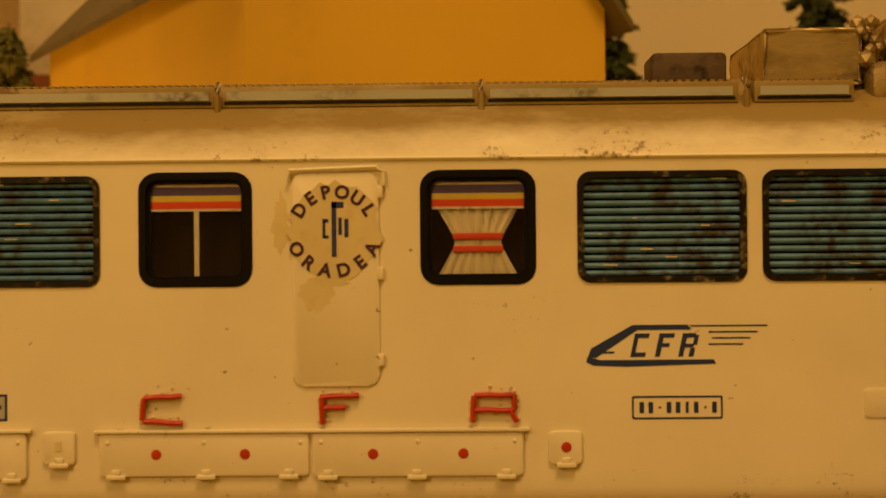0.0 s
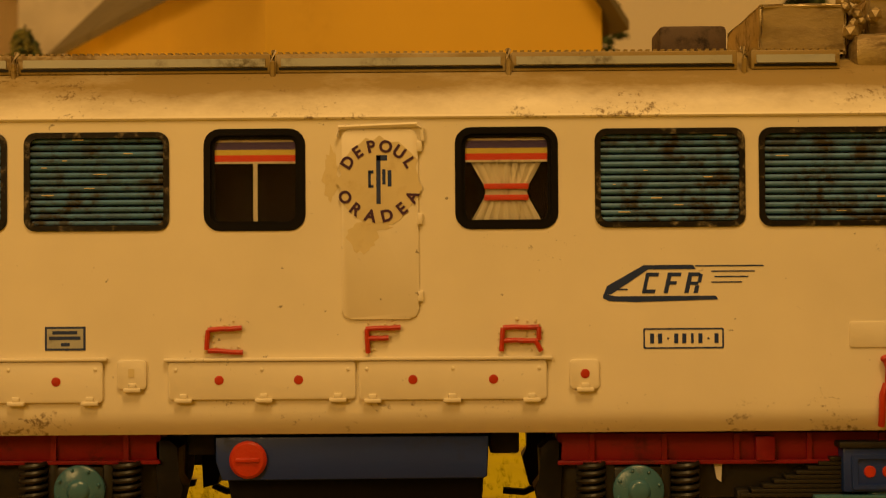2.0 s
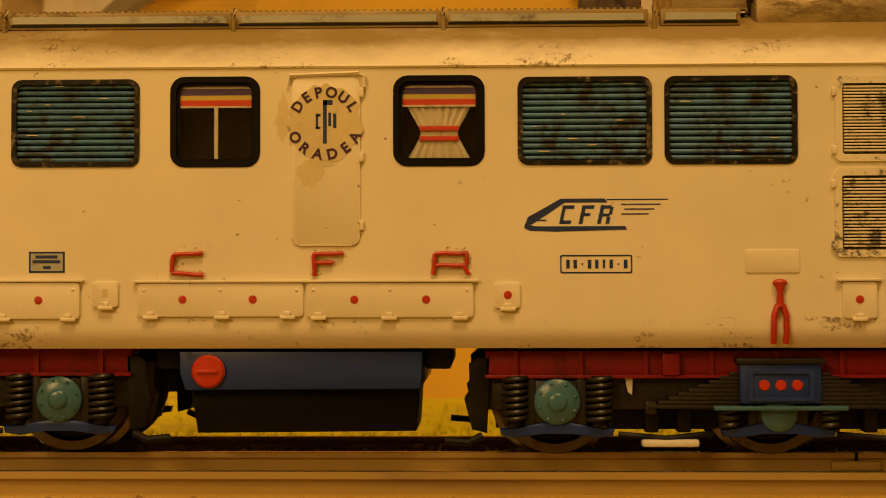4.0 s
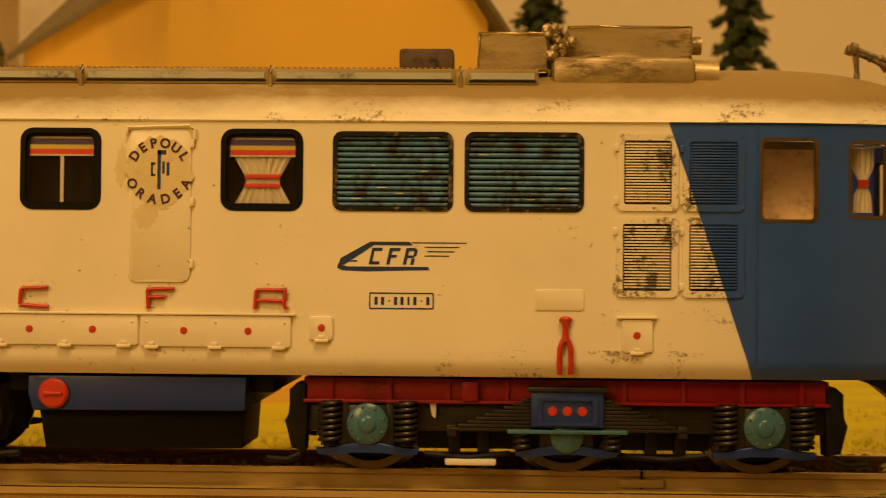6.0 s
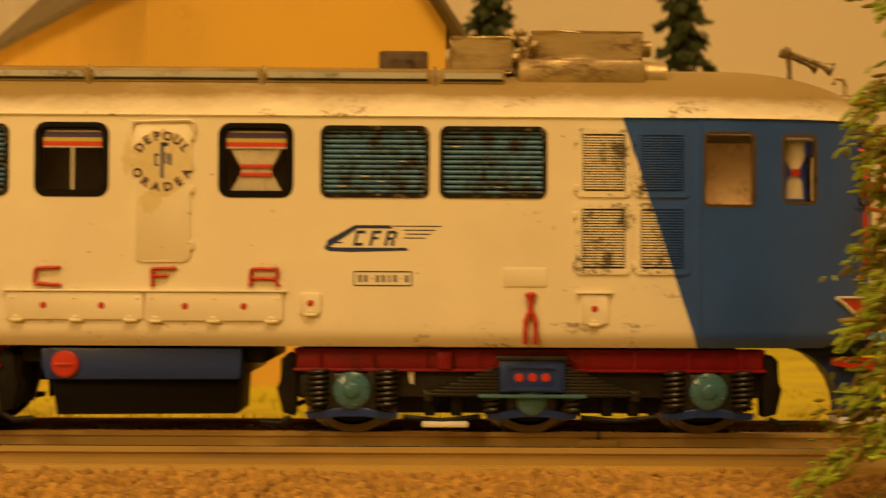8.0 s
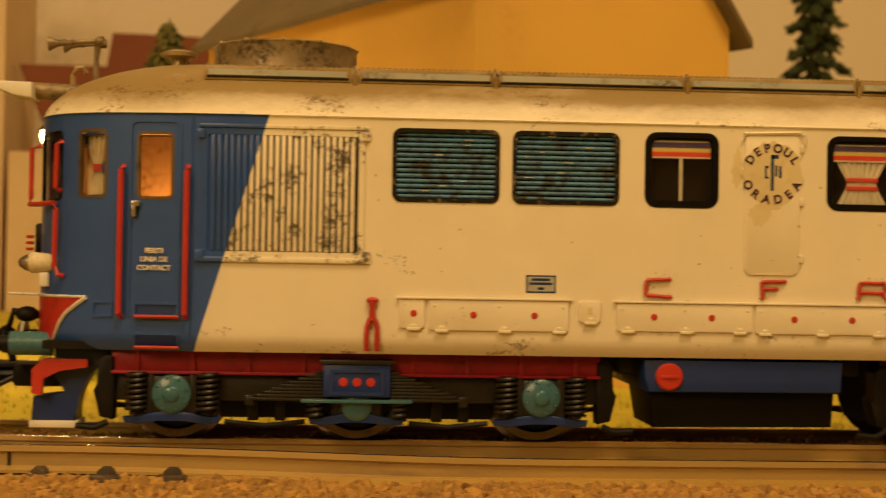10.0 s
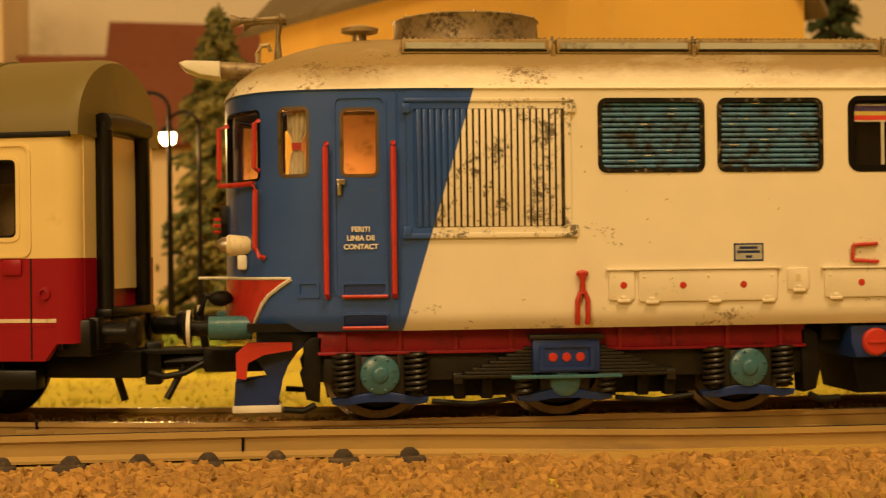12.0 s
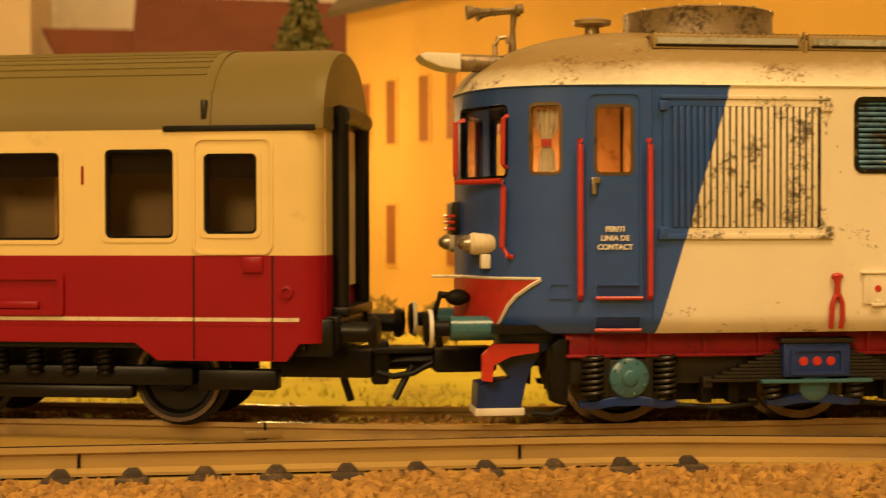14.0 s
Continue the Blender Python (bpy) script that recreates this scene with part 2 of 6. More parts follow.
def solid(name, bm, material, smooth=40, local=False):
    if not local:
        for v in bm.verts:
            v.co *= MM
    bmesh.ops.recalc_face_normals(bm, faces=bm.faces)
    me = bpy.data.meshes.new(name)
    bm.to_mesh(me)
    bm.free()
    me.materials.append(material)
    if smooth:
        me.shade_smooth()
        me.set_sharp_from_angle(angle=radians(smooth))
    return new(name, me)


def part(name, bm, material, parent, label="", smooth=40):
    """Links a bmesh, in the world's millimetres, as one mesh under a thing or a part that stands unturned."""
    ob = solid(name, bm, material, smooth)
    ob.parent = parent
    at = Vector((0, 0, 0))
    up = parent
    while up:
        at += up.location
        up = up.parent
    ob.location = -at if parent.type == "EMPTY" else (0, 0, 0)
    return tagged(ob, label)


def part_in(name, bm, material, parent, label="", smooth=40):
    """The same for a mesh given in its thing's own millimetres."""
    ob = solid(name, bm, material, smooth)
    ob.parent = parent
    return tagged(ob, label)


def sub(name, bm, material, parent, label="", smooth=40):
    """A piece of a part: both lie in the same space."""
    ob = solid(name, bm, material, smooth)
    ob.parent = parent
    return tagged(ob, label)


def BM():
    return bmesh.new()


def box(bm, x0, x1, y0, y1, z0, z1, bev=0.0, m=None):
    r = bmesh.ops.create_cube(bm, size=1.0)
    t = Matrix.Translation(((x0 + x1) / 2, (y0 + y1) / 2, (z0 + z1) / 2)) @ Matrix.Diagonal((abs(x1 - x0), abs(y1 - y0), abs(z1 - z0), 1))
    bmesh.ops.transform(bm, matrix=(m @ t) if m else t, verts=r["verts"])
    if bev:
        es = {e for v in r["verts"] for e in v.link_edges}
        bmesh.ops.bevel(bm, geom=list(es), offset=bev, segments=2, affect="EDGES", profile=0.5)
    return bm


def cyl(bm, p0, p1, r0, r1=None, seg=20):
    p0, p1 = Vector(p0), Vector(p1)
    d = p1 - p0
    m = Matrix.Translation((p0 + p1) / 2) @ d.to_track_quat("Z", "Y").to_matrix().to_4x4()
    bmesh.ops.create_cone(bm, cap_ends=True, segments=seg, radius1=r0, radius2=r0 if r1 is None else r1, depth=d.length, matrix=m)
    return bm


def ball(bm, c, r, sx=1, sy=1, sz=1, sub_=2):
    bmesh.ops.create_icosphere(bm, subdivisions=sub_, radius=r, matrix=Matrix.Translation(c) @ Matrix.Diagonal((sx, sy, sz, 1)))
    return bm


def lathe(bm, c, axis, profile, seg=28):
    """profile: (radius, height along axis) pairs."""
    q = Vector(axis).normalized().to_track_quat("Z", "Y").to_matrix()
    rings = []
    for r, h in profile:
        if r <= 0:
            rings.append([bm.verts.new(Vector(c) + q @ Vector((0, 0, h)))])
        else:
            rings.append([bm.verts.new(Vector(c) + q @ Vector((r * math.cos(a), r * math.sin(a), h))) for a in (2 * math.pi * i / seg for i in range(seg))])
    for a, b in zip(rings, rings[1:]):
        for i in range(seg):
            j = (i + 1) % seg
            f = [a[i % len(a)], a[j % len(a)], b[j % len(b)], b[i % len(b)]]
            f = [v for n, v in enumerate(f) if v not in f[:n]]
            if len(f) > 2:
                bm.faces.new(f)
    return bm


def tube(bm, pts, r, seg=8):
    pts = [Vector(p) for p in pts]
    rings = []
    for i, p in enumerate(pts):
        d = (pts[min(i + 1, len(pts) - 1)] - pts[max(i - 1, 0)]).normalized()
        ref = Vector((0, 0, 1)) if abs(d.z) < 0.9 else Vector((0, 1, 0))
        a = d.cross(ref).normalized()
        b = d.cross(a)
        rr = r[i] if isinstance(r, (list, tuple)) else r
        rings.append([bm.verts.new(p + rr * (math.cos(t) * a + math.sin(t) * b)) for t in (2 * math.pi * k / seg for k in range(seg))])
    for a, b in zip(rings, rings[1:]):
        for i in range(seg):
            bm.faces.new((a[i], a[(i + 1) % seg], b[(i + 1) % seg], b[i]))
    bm.faces.new(rings[0][::-1])
    bm.faces.new(rings[-1])
    return bm


def prism(bm, poly, y0, y1, bev=0.0):
    """An outline in x and z, thick from y0 to y1."""
    a = [bm.verts.new((x, y0, z)) for x, z in poly]
    b = [bm.verts.new((x, y1, z)) for x, z in poly]
    fs = [bm.faces.new(a), bm.faces.new(b[::-1])]
    for i in range(len(a)):
        j = (i + 1) % len(a)
        fs.append(bm.faces.new((a[j], a[i], b[i], b[j])))
    if bev:
        bmesh.ops.bevel(bm, geom=list(fs[0].edges), offset=bev, segments=2, affect="EDGES", profile=0.5)
    return bm


def rounded(x0, x1, z0, z1, r, n=5):
    pts = []
    for cx, cz, a0 in ((x1 - r, z1 - r, 0), (x0 + r, z1 - r, 90), (x0 + r, z0 + r, 180), (x1 - r, z0 + r, 270)):
        for k in range(n + 1):
            a = radians(a0 + 90 * k / n)
            pts.append((cx + r * math.cos(a), cz + r * math.sin(a)))
    return pts


def ring(bm, outer, inner, y0, y1):
    """A frame between two outlines of equal count, from y0 (front) to y1 (back)."""
    vo, vi = [bm.verts.new((x, y0, z)) for x, z in outer], [bm.verts.new((x, y0, z)) for x, z in inner]
    wo, wi = [bm.verts.new((x, y1, z)) for x, z in outer], [bm.verts.new((x, y1, z)) for x, z in inner]
    n = len(outer)
    for i in range(n):
        j = (i + 1) % n
        for q in ((vo[i], vo[j], vi[j], vi[i]), (vo[j], vo[i], wo[i], wo[j]), (vi[i], vi[j], wi[j], wi[i]), (wo[j], wo[i], wi[i], wi[j])):
            bm.faces.new(q)
    return bm


def text(name, words, size, material, parent, m, label="", bold=0.0, depth=0.03):
    """Raised lettering, turned into a mesh; m places it in the thing's metres."""
    cu = bpy.data.curves.new(name, "FONT")
    cu.body, cu.size, cu.extrude, cu.offset = words, size * MM, depth * MM, bold * MM
    cu.align_x, cu.align_y = "CENTER", "CENTER"
    tmp = bpy.data.objects.new(name, cu)
    me = bpy.data.meshes.new_from_object(tmp)
    bpy.data.objects.remove(tmp)
    me.materials.clear()
    me.materials.append(material)
    me.transform(m)
    ob = new(name, me)
    ob.parent = parent
    if parent.type == "EMPTY":
        ob.location = -parent.location if parent.rotation_euler.z == 0 else (0, 0, 0)
    return tagged(ob, label)


def facing(x, y, z, spin=0.0):
    """A pose, in millimetres, that stands lettering upright towards -y."""
    return Matrix.Translation((x * MM, y * MM, z * MM)) @ Matrix.Rotation(radians(90), 4, "X") @ Matrix.Rotation(radians(spin), 4, "Z")


# ---------------------------------------------------------------- room and ground
def slab(name, lo, hi, material, label, category):
    ob = solid(name, box(BM(), lo[0], hi[0], lo[1], hi[1], lo[2], hi[2]), material, 0)
    return tagged(ob, label, category, kind="structure")


slab("wall_north", (-1600, 780, -300), (1600, 820, 1500), M_WALL, "plain cream wall behind the model railway", "wall")
slab("wall_south", (-1600, -1640, -300), (1600, -1600, 1500), M_WALL, "plain cream room wall", "wall")
slab("wall_west", (-1640, -1600, -300), (-1600, 780, 1500), M_WALL, "plain cream room wall", "wall")
slab("wall_east", (1600, -1600, -300), (1640, 780, 1500), M_WALL, "plain cream room wall", "wall")
slab("ceiling", (-1640, -1640, 1500), (1640, 820, 1540), M_WALL, "plain cream room ceiling", "ceiling")


def center_y(x):
    """The track's middle: straight under the engine, bending away under the coach."""
    k = min(37.0, max(0.0, -x - 75.0))
    return 17.0 + k * k / 276.0 + max(0.0, -x - 112.0) * 0.268


def front_y(x):
    """The line of the neighbouring rail in front of the engine's track."""
    return -13.0 - 0.004 * max(0.0, x + 60.0)


def front_top(x):
    """That rail's top: it dips a little where the engine's middle stands."""
    k = min(1.0, max(0.0, (x + 88.0) / 60.0))
    return 1.3 - 1.1 * k * k * (3 - 2 * k)


def height_at(x, y):
    """The ground's height across the line of the track."""
    d = y - center_y(x)
    if d < 0:
        base = -1.7 if d > -7.3 else -3.8 if y > front_y(x) - 1.0 else -2.8 - 0.4 * min(1.0, max(0.0, (x + 80) / 50.0)) - 0.02 * (front_y(x) - y)
    else:
        base = -1.7 if d < 16 else (-1.7 - min(2.6, (d - 16) * 0.2))
    wob = noise.noise(Vector((x * 0.05, y * 0.05, 0.0))) * 0.7 + noise.noise(Vector((x * 0.3, y * 0.3, 3.0))) * 0.25
    return base + wob * (0.25 if abs(d) < 16 else 0.7)


def ground():
    bm = BM()
    xs = [-1600, -700, -400] + list(range(-280, 281, 6)) + [400, 700, 1600]
    ys = [-1600, -600, -200, -100, -70] + list(range(-56, 130, 4)) + [140, 160, 180, 220, 260, 320, 400, 500, 620, 780]
    rows = [[bm.verts.new((x, y, height_at(x, y))) for x in xs] for y in ys]
    for a, b in zip(rows, rows[1:]):
        for i in range(len(xs) - 1):
            bm.faces.new((a[i], a[i + 1], b[i + 1], b[i]))
    tagged(solid("ground", bm, M_GROUND, 60), "yellow-green grass mat with bare sandy patches", "ground", kind="structure")


ground()


def scatter(name, count, place, shape, material, label, category, parent=None):
    """Many small copies of a base shape in one mesh; place(i) gives a 4x4 in millimetres."""
    base = BM()
    shape(base)
    base.verts.ensure_lookup_table()
    co = np.array([v.co[:] for v in base.verts])
    base.verts.index_update()
    fs = [[v.index for v in f.verts] for f in base.faces]
    base.free()
    verts, faces = [], []
    for i in range(count):
        m = place(i)
        if m is None:
            continue
        m = np.array(m)
        k = len(verts) and sum(len(v) for v in verts[-1:]) * len(verts)
        verts.append(co @ m[:3, :3].T + m[:3, 3])
        faces += [[k + a for a in f] for f in fs]
    me = bpy.data.meshes.new(name)
    me.from_pydata((np.concatenate(verts) * MM).tolist(), [], faces)
    me.materials.append(material)
    ob = new(name, me)
    if parent:
        ob.parent = parent
        ob["kind"] = "stuff"
        return tagged(ob, label)
    return tagged(ob, label, category, kind="stuff")


rng = random.Random(5)


def stone_at(i):
    x = rng.uniform(-165, 125)
    near = i % 3 != 0
    y = front_y(x) - 1.6 - rng.uniform(0, 1) ** 1.2 * 24 if near else center_y(x) + rng.choice((rng.uniform(-6.6, 6.4), rng.uniform(10.5, 38)))
    s = rng.uniform(0.5, 1.35) if near else rng.uniform(0.4, 0.9)
    m = Matrix.Translation((x, y, height_at(x, y) + 0.15 * s))
    return m @ Euler((rng.uniform(0, 6), rng.uniform(0, 6), rng.uniform(0, 6))).to_matrix().to_4x4() @ Matrix.Diagonal((s, s * rng.uniform(0.6, 1), s * rng.uniform(0.5, 0.9), 1))


def rough_stone(bm):
    bmesh.ops.create_icosphere(bm, subdivisions=1, radius=1.0)
    r = random.Random(3)
    for v in bm.verts:
        v.co *= r.uniform(0.75, 1.15)


scatter("ballast", 15000, stone_at, rough_stone, M_STONE, "loose sandy-brown ballast grains along the track", "ballast")


def grass_at(i):
    x = rng.uniform(-175, 140)
    if i % 3:
        y = center_y(x) + rng.uniform(36, 120) if i % 3 == 1 else front_y(x) - rng.uniform(15, 46)
    else:
        y = center_y(x) + rng.uniform(30, 60)
    if noise.noise(Vector((x * 0.03, y * 0.03, 9))) < -0.15:
        return None
    h = rng.uniform(0.5, 1.5)
    return Matrix.Translation((x, y, height_at(x, y) - 0.1)) @ Euler((rng.uniform(-0.5, 0.5), rng.uniform(-0.5, 0.5), rng.uniform(0, 6))).to_matrix().to_4x4() @ Matrix.Diagonal((h * 0.5, h * 0.5, h, 1))


def tuft(bm):
    for k in range(5):
        a = k * 1.3
        c = Vector((math.cos(a) * 0.5, math.sin(a) * 0.5, 0))
        n = Vector((-math.sin(a), math.cos(a), 0)) * 0.12
        bm.faces.new([bm.verts.new(p) for p in (c * 0.4 - n, c * 0.4 + n, c * 1.6 + Vector((0, 0, 1)))])


scatter("grass", 6000, grass_at, tuft, M_GRASS, "short yellow-green grass fibres beside the track", "grass")


# ---------------------------------------------------------------- track
track = tagged(holder("railway_track", (0, 17, -5), "model railway track with brown rails on dark sleepers", "track"), kind="structure")


RAIL_PROFILE = [(-0.45, 0.0), (0.45, 0.0), (0.5, -0.55), (0.16, -0.8), (0.16, -1.9), (1.1, -2.25), (1.1, -2.5), (-1.1, -2.5), (-1.1, -2.25), (-0.16, -1.9), (-0.16, -0.8), (-0.5, -0.55)]
RAIL_TOP = -0.3


def rail(side):
    bm, top = BM(), BM()
    prof = RAIL_PROFILE
    xs = [-420 + 5 * i for i in range(113)]
    rings = []
    for x in xs:
        y = center_y(x) + side * 8.75
        rings.append([bm.verts.new((x, y + a, b + RAIL_TOP)) for a, b in prof])
    for a, b in zip(rings, rings[1:]):
        for i in range(len(prof)):
            j = (i + 1) % len(prof)
            bm.faces.new((a[i], a[j], b[j], b[i]))
    strip = [[top.verts.new((x, center_y(x) + side * 8.75 + a, RAIL_TOP + 0.03)) for a in (-0.4, 0.4)] for x in xs]
    for a, b in zip(strip, strip[1:]):
        top.faces.new((a[0], a[1], b[1], b[0]))
    r = part("rail", bm, M_RAIL, track)
    sub("rail_head", top, M_RAILTOP, r, "worn bright steel running surface")
    return r


near_rail = rail(-1)
rail(1)
# Joints in the near rail: a dark gap and a plate on its web.
for x in (55.7, -118.0):
    y = center_y(x) - 8.75
    sub("rail_joint", box(BM(), x - 0.16, x + 0.16, y - 0.62, y + 0.62, -2.4, RAIL_TOP + 0.05), M_BLACK, near_rail, "dark gap between two rail ends")
    sub("fish_plate", box(BM(), x - 2.6, x + 2.6, y - 0.75, y - 0.2, -2.2, -1.2, 0.12), M_RAIL, near_rail)


def bed():
    """The smooth tan filling between the near rail and the neighbouring rail."""
    bm = BM()
    rows = []
    for i in range(113):
        x = -420 + 5 * i
        c, f = center_y(x), front_y(x)
        rows.append([bm.verts.new(v) for v in ((x, c - 10.0, -3.6), (x, c - 10.1, -2.35), (x, c - 13.0, -2.2), (x, 0.5 * (c - 13.0 + f), -2.05), (x, f + 2.6, -1.9), (x, f - 1.5, -1.95), (x, f - 2.2, -4.5))])
    for a, b in zip(rows, rows[1:]):
        for j in range(6):
            bm.faces.new((a[j], b[j], b[j + 1], a[j + 1]))
    return bm


def front_rail():
    """The neighbouring rail: brown web, bright foot, a plated joint, and dark chairs on the ends of the sleepers."""
    bm, top = BM(), BM()
    xs = [-420 + 5 * i for i in range(101)]
    rings = [[bm.verts.new((x, front_y(x) + a, front_top(x) + b * 1.2)) for a, b in RAIL_PROFILE] for x in xs]
    for a, b in zip(rings, rings[1:]):
        for i in range(len(RAIL_PROFILE)):
            j = (i + 1) % len(RAIL_PROFILE)
            bm.faces.new((a[i], a[j], b[j], b[i]))
    strip = [[top.verts.new((x, front_y(x) + a, front_top(x) + 0.03)) for a in (-0.4, 0.4)] for x in xs]
    for a, b in zip(strip, strip[1:]):
        top.faces.new((a[0], a[1], b[1], b[0]))
    r = part("rail", bm, M_RAIL, track, "brown-painted rail of the neighbouring track")
    sub("rail_head", top, M_RAILTOP, r, "worn bright steel running surface")
    for x in (-91.0, -137.0):
        y = front_y(x)
        sub("rail_joint", box(BM(), x - 0.14, x + 0.14, y - 0.4, y + 0.4, -0.9, 0.65), M_BLACK, r, "dark gap between two rail ends")
    chair = None
    for i in range(39):
        x = -352 + 7.35 * i
        y = front_y(x)
        if chair is None:
            ob = sub("rail_chair", prism(BM(), [(-1.25, -0.55), (1.25, -0.55), (1.0, 0.15), (0.45, 0.62), (-0.45, 0.62), (-1.0, 0.15)], -0.55, 0.4, 0.1), M_SLEEPER, r, "dark chair holding the rail's foot")
            chair = ob.data
        else:
            ob = new("rail_chair", chair)
            ob.parent = r
        ob.location = (x * MM, (y - 0.95) * MM, -1.55 * MM)
        plank = new("sleeper", SLEEPER_END[0]) if SLEEPER_END else part("sleeper", box(BM(), -1.7, 1.7, -2.6, 3.0, -3.6, -1.75, 0.2), M_SLEEPER, track)
        if not SLEEPER_END:
            SLEEPER_END.append(plank.data)
        plank.parent = track
        plank.location = Vector((x * MM, (y - 0.3) * MM, 0)) - track.location


SLEEPER_END = []
front_rail()
part("track_shoulder", bed(), M_BED, track, "smooth tan shoulder beside the rail")
sleeper_mesh = None
for i in range(72):
    x = -410 + 7.4 * i
    if sleeper_mesh is None:
        ob = part("sleeper", box(BM(), -1.6, 1.6, -17.2, 15.2, -4.8, -2.75, 0.3), M_SLEEPER, track)
        sleeper_mesh = ob.data
    else:
        ob = new("sleeper", sleeper_mesh)
        ob.parent = track
    ang = math.atan2(center_y(x + 1) - center_y(x - 1), 2)
    ob.location = Vector((x * MM, center_y(x) * MM, rng.uniform(-0.1, 0.05) * MM)) - track.location
    ob.rotation_euler.z = ang

# ---------------------------------------------------------------- engine: skin
HALF, BREAK = 17.0, 70.0
NOSE = [(70, 0.0), (77, 0.55), (83, 1.5), (87, 3.0), (90, 5.2), (92, 8.2), (93.3, 12.0), (94, 17.0)]


def smooth_line(pts, rounds=3):
    for _ in range(rounds):
        out = [pts[0]]
        for (a, b), (c, d) in zip(pts, pts[1:]):
            out += [(0.75 * a + 0.25 * c, 0.75 * b + 0.25 * d), (0.25 * a + 0.75 * c, 0.25 * b + 0.75 * d)]
        pts = out + [pts[-1]]
    return np.array(pts)


CURVE = smooth_line(NOSE)
ARC = BREAK + np.concatenate([[0], np.cumsum(np.hypot(*np.diff(CURVE, axis=0).T))])
SMAX = float(ARC[-1])


def plan(s):
    """A point of the near side's plan and its outward normal; s is x along the straight side, then runs round the nose."""
    a = abs(s)
    sg = 1 if s >= 0 else -1
    if a <= BREAK:
        return s, 0.0, (0.0, -1.0)
    x, y = np.interp(a, ARC, CURVE[:, 0]), np.interp(a, ARC, CURVE[:, 1])
    b, c = min(a + 0.4, SMAX), max(a - 0.4, BREAK)
    dx, dy = np.interp(b, ARC, CURVE[:, 0]) - np.interp(c, ARC, CURVE[:, 0]), np.interp(b, ARC, CURVE[:, 1]) - np.interp(c, ARC, CURVE[:, 1])
    ln = math.hypot(dx, dy)
    return sg * float(x), float(y), (sg * dy / ln, -dx / ln)


def s_at(x):
    a = abs(x)
    return x if a <= BREAK else math.copysign(float(np.interp(a, CURVE[:, 0], ARC)), x)


def skin(s, z, off=0.0, far=False):
    x, y, n = plan(s)
    y, x = y + n[1] * off, x + n[0] * off
    tuck = max(0.0, 13.4 - z) ** 2 * 0.22
    y = y + tuck * (1 if abs(s) < 92 else 0.3)
    return (x, 2 * HALF - y if far else y, z)


def skin_panel(bm, s0, s1, z0, z1, holes, far, depth=1.0):
    """The body's wall with rounded openings that go through it."""
    ss = {s0, s1} | {v for h in holes for v in h[:2]}
    n = 26
    ss |= {s0 + (s1 - s0) * i / n for i in range(n + 1)} if s1 - s0 < 200 else {s0 + i * 4.0 for i in range(int((s1 - s0) / 4.0))}
    ss |= {math.copysign(v, k) for k in (-1, 1) for v in np.arange(BREAK, SMAX, 1.2) if s0 < math.copysign(v, k) < s1}
    zs = sorted({z0, z1} | {v for v in (11.6, 12.2, 12.8, 13.4) if z0 < v < z1} | {v for h in holes for v in h[2:4]})
    ss = sorted(ss)
    cut = [ss[0]]
    edges = {v for h in holes for v in h[:2]} | {s1}
    for v in ss[1:]:
        if v - cut[-1] < 0.25:
            if v in edges:
                cut[-1] = v
            continue
        cut.append(v)
    ss = cut
    vs = {}

    def at(s, z, off=0.0):
        key = (round(s, 3), round(z, 3), off)
        if key not in vs:
            vs[key] = bm.verts.new(skin(s, z, off, far))
        return vs[key]

    for a, b in zip(ss, ss[1:]):
        for c, d in zip(zs, zs[1:]):
            ms, mz = (a + b) / 2, (c + d) / 2
            if any(h[0] < ms < h[1] and h[2] < mz < h[3] for h in holes):
                continue
            bm.faces.new((at(a, c), at(b, c), at(b, d), at(a, d)))
    for h0, h1, g0, g1, r in holes:
        loop = rounded(h0 + 0.02, h1 - 0.02, g0 + 0.02, g1 - 0.02, r, 6)
        cx, cz = (h0 + h1) / 2, (g0 + g1) / 2
        o, p, q = [], [], []
        for i, (x, z) in enumerate(loop):
            k = min((h1 - h0) / 2 / max(abs(x - cx), 1e-6), (g1 - g0) / 2 / max(abs(z - cz), 1e-6))
            if i % 7 == 3:
                o.append(at(h1 if x > cx else h0, g1 if z > cz else g0))
            else:
                o.append(bm.verts.new(skin(cx + (x - cx) * k, cz + (z - cz) * k, 0, far)))
            p.append(bm.verts.new(skin(x, z, 0, far)))
            q.append(bm.verts.new(skin(x, z, -depth, far)))
        m = len(loop)
        for i in range(m):
            j = (i + 1) % m
            bm.faces.new((o[i], o[j], p[j], p[i]))
            bm.faces.new((p[i], p[j], q[j], q[i]))
    return bm


def skin_poly(bm, pts, off, thick=0.12):
    """A patch on the skin, outlined by points in s and z, that follows its curve."""
    s_lo, s_hi = min(p[0] for p in pts), max(p[0] for p in pts)
    n = max(1, int((s_hi - s_lo) / 0.8))

    def cut_at(s):
        zz = []
        for (a, b), (c, d) in zip(pts, pts[1:] + pts[:1]):
            if (a - s) * (c - s) <= 0 and a != c:
                zz.append(b + (d - b) * (s - a) / (c - a))
        return (min(zz), max(zz)) if len(zz) > 1 else None

    prev = None
    for i in range(n + 1):
        s = s_lo + (s_hi - s_lo) * min(max(i / n, 0.002), 0.998)
        c = cut_at(s)
        if c is None:
            continue
        row = [bm.verts.new(skin(s, c[0] + (c[1] - c[0]) * k / 6, off)) for k in range(7)]
        if prev:
            for k in range(6):
                bm.faces.new((prev[k], row[k], row[k + 1], prev[k + 1]))
        prev = row
    return bm


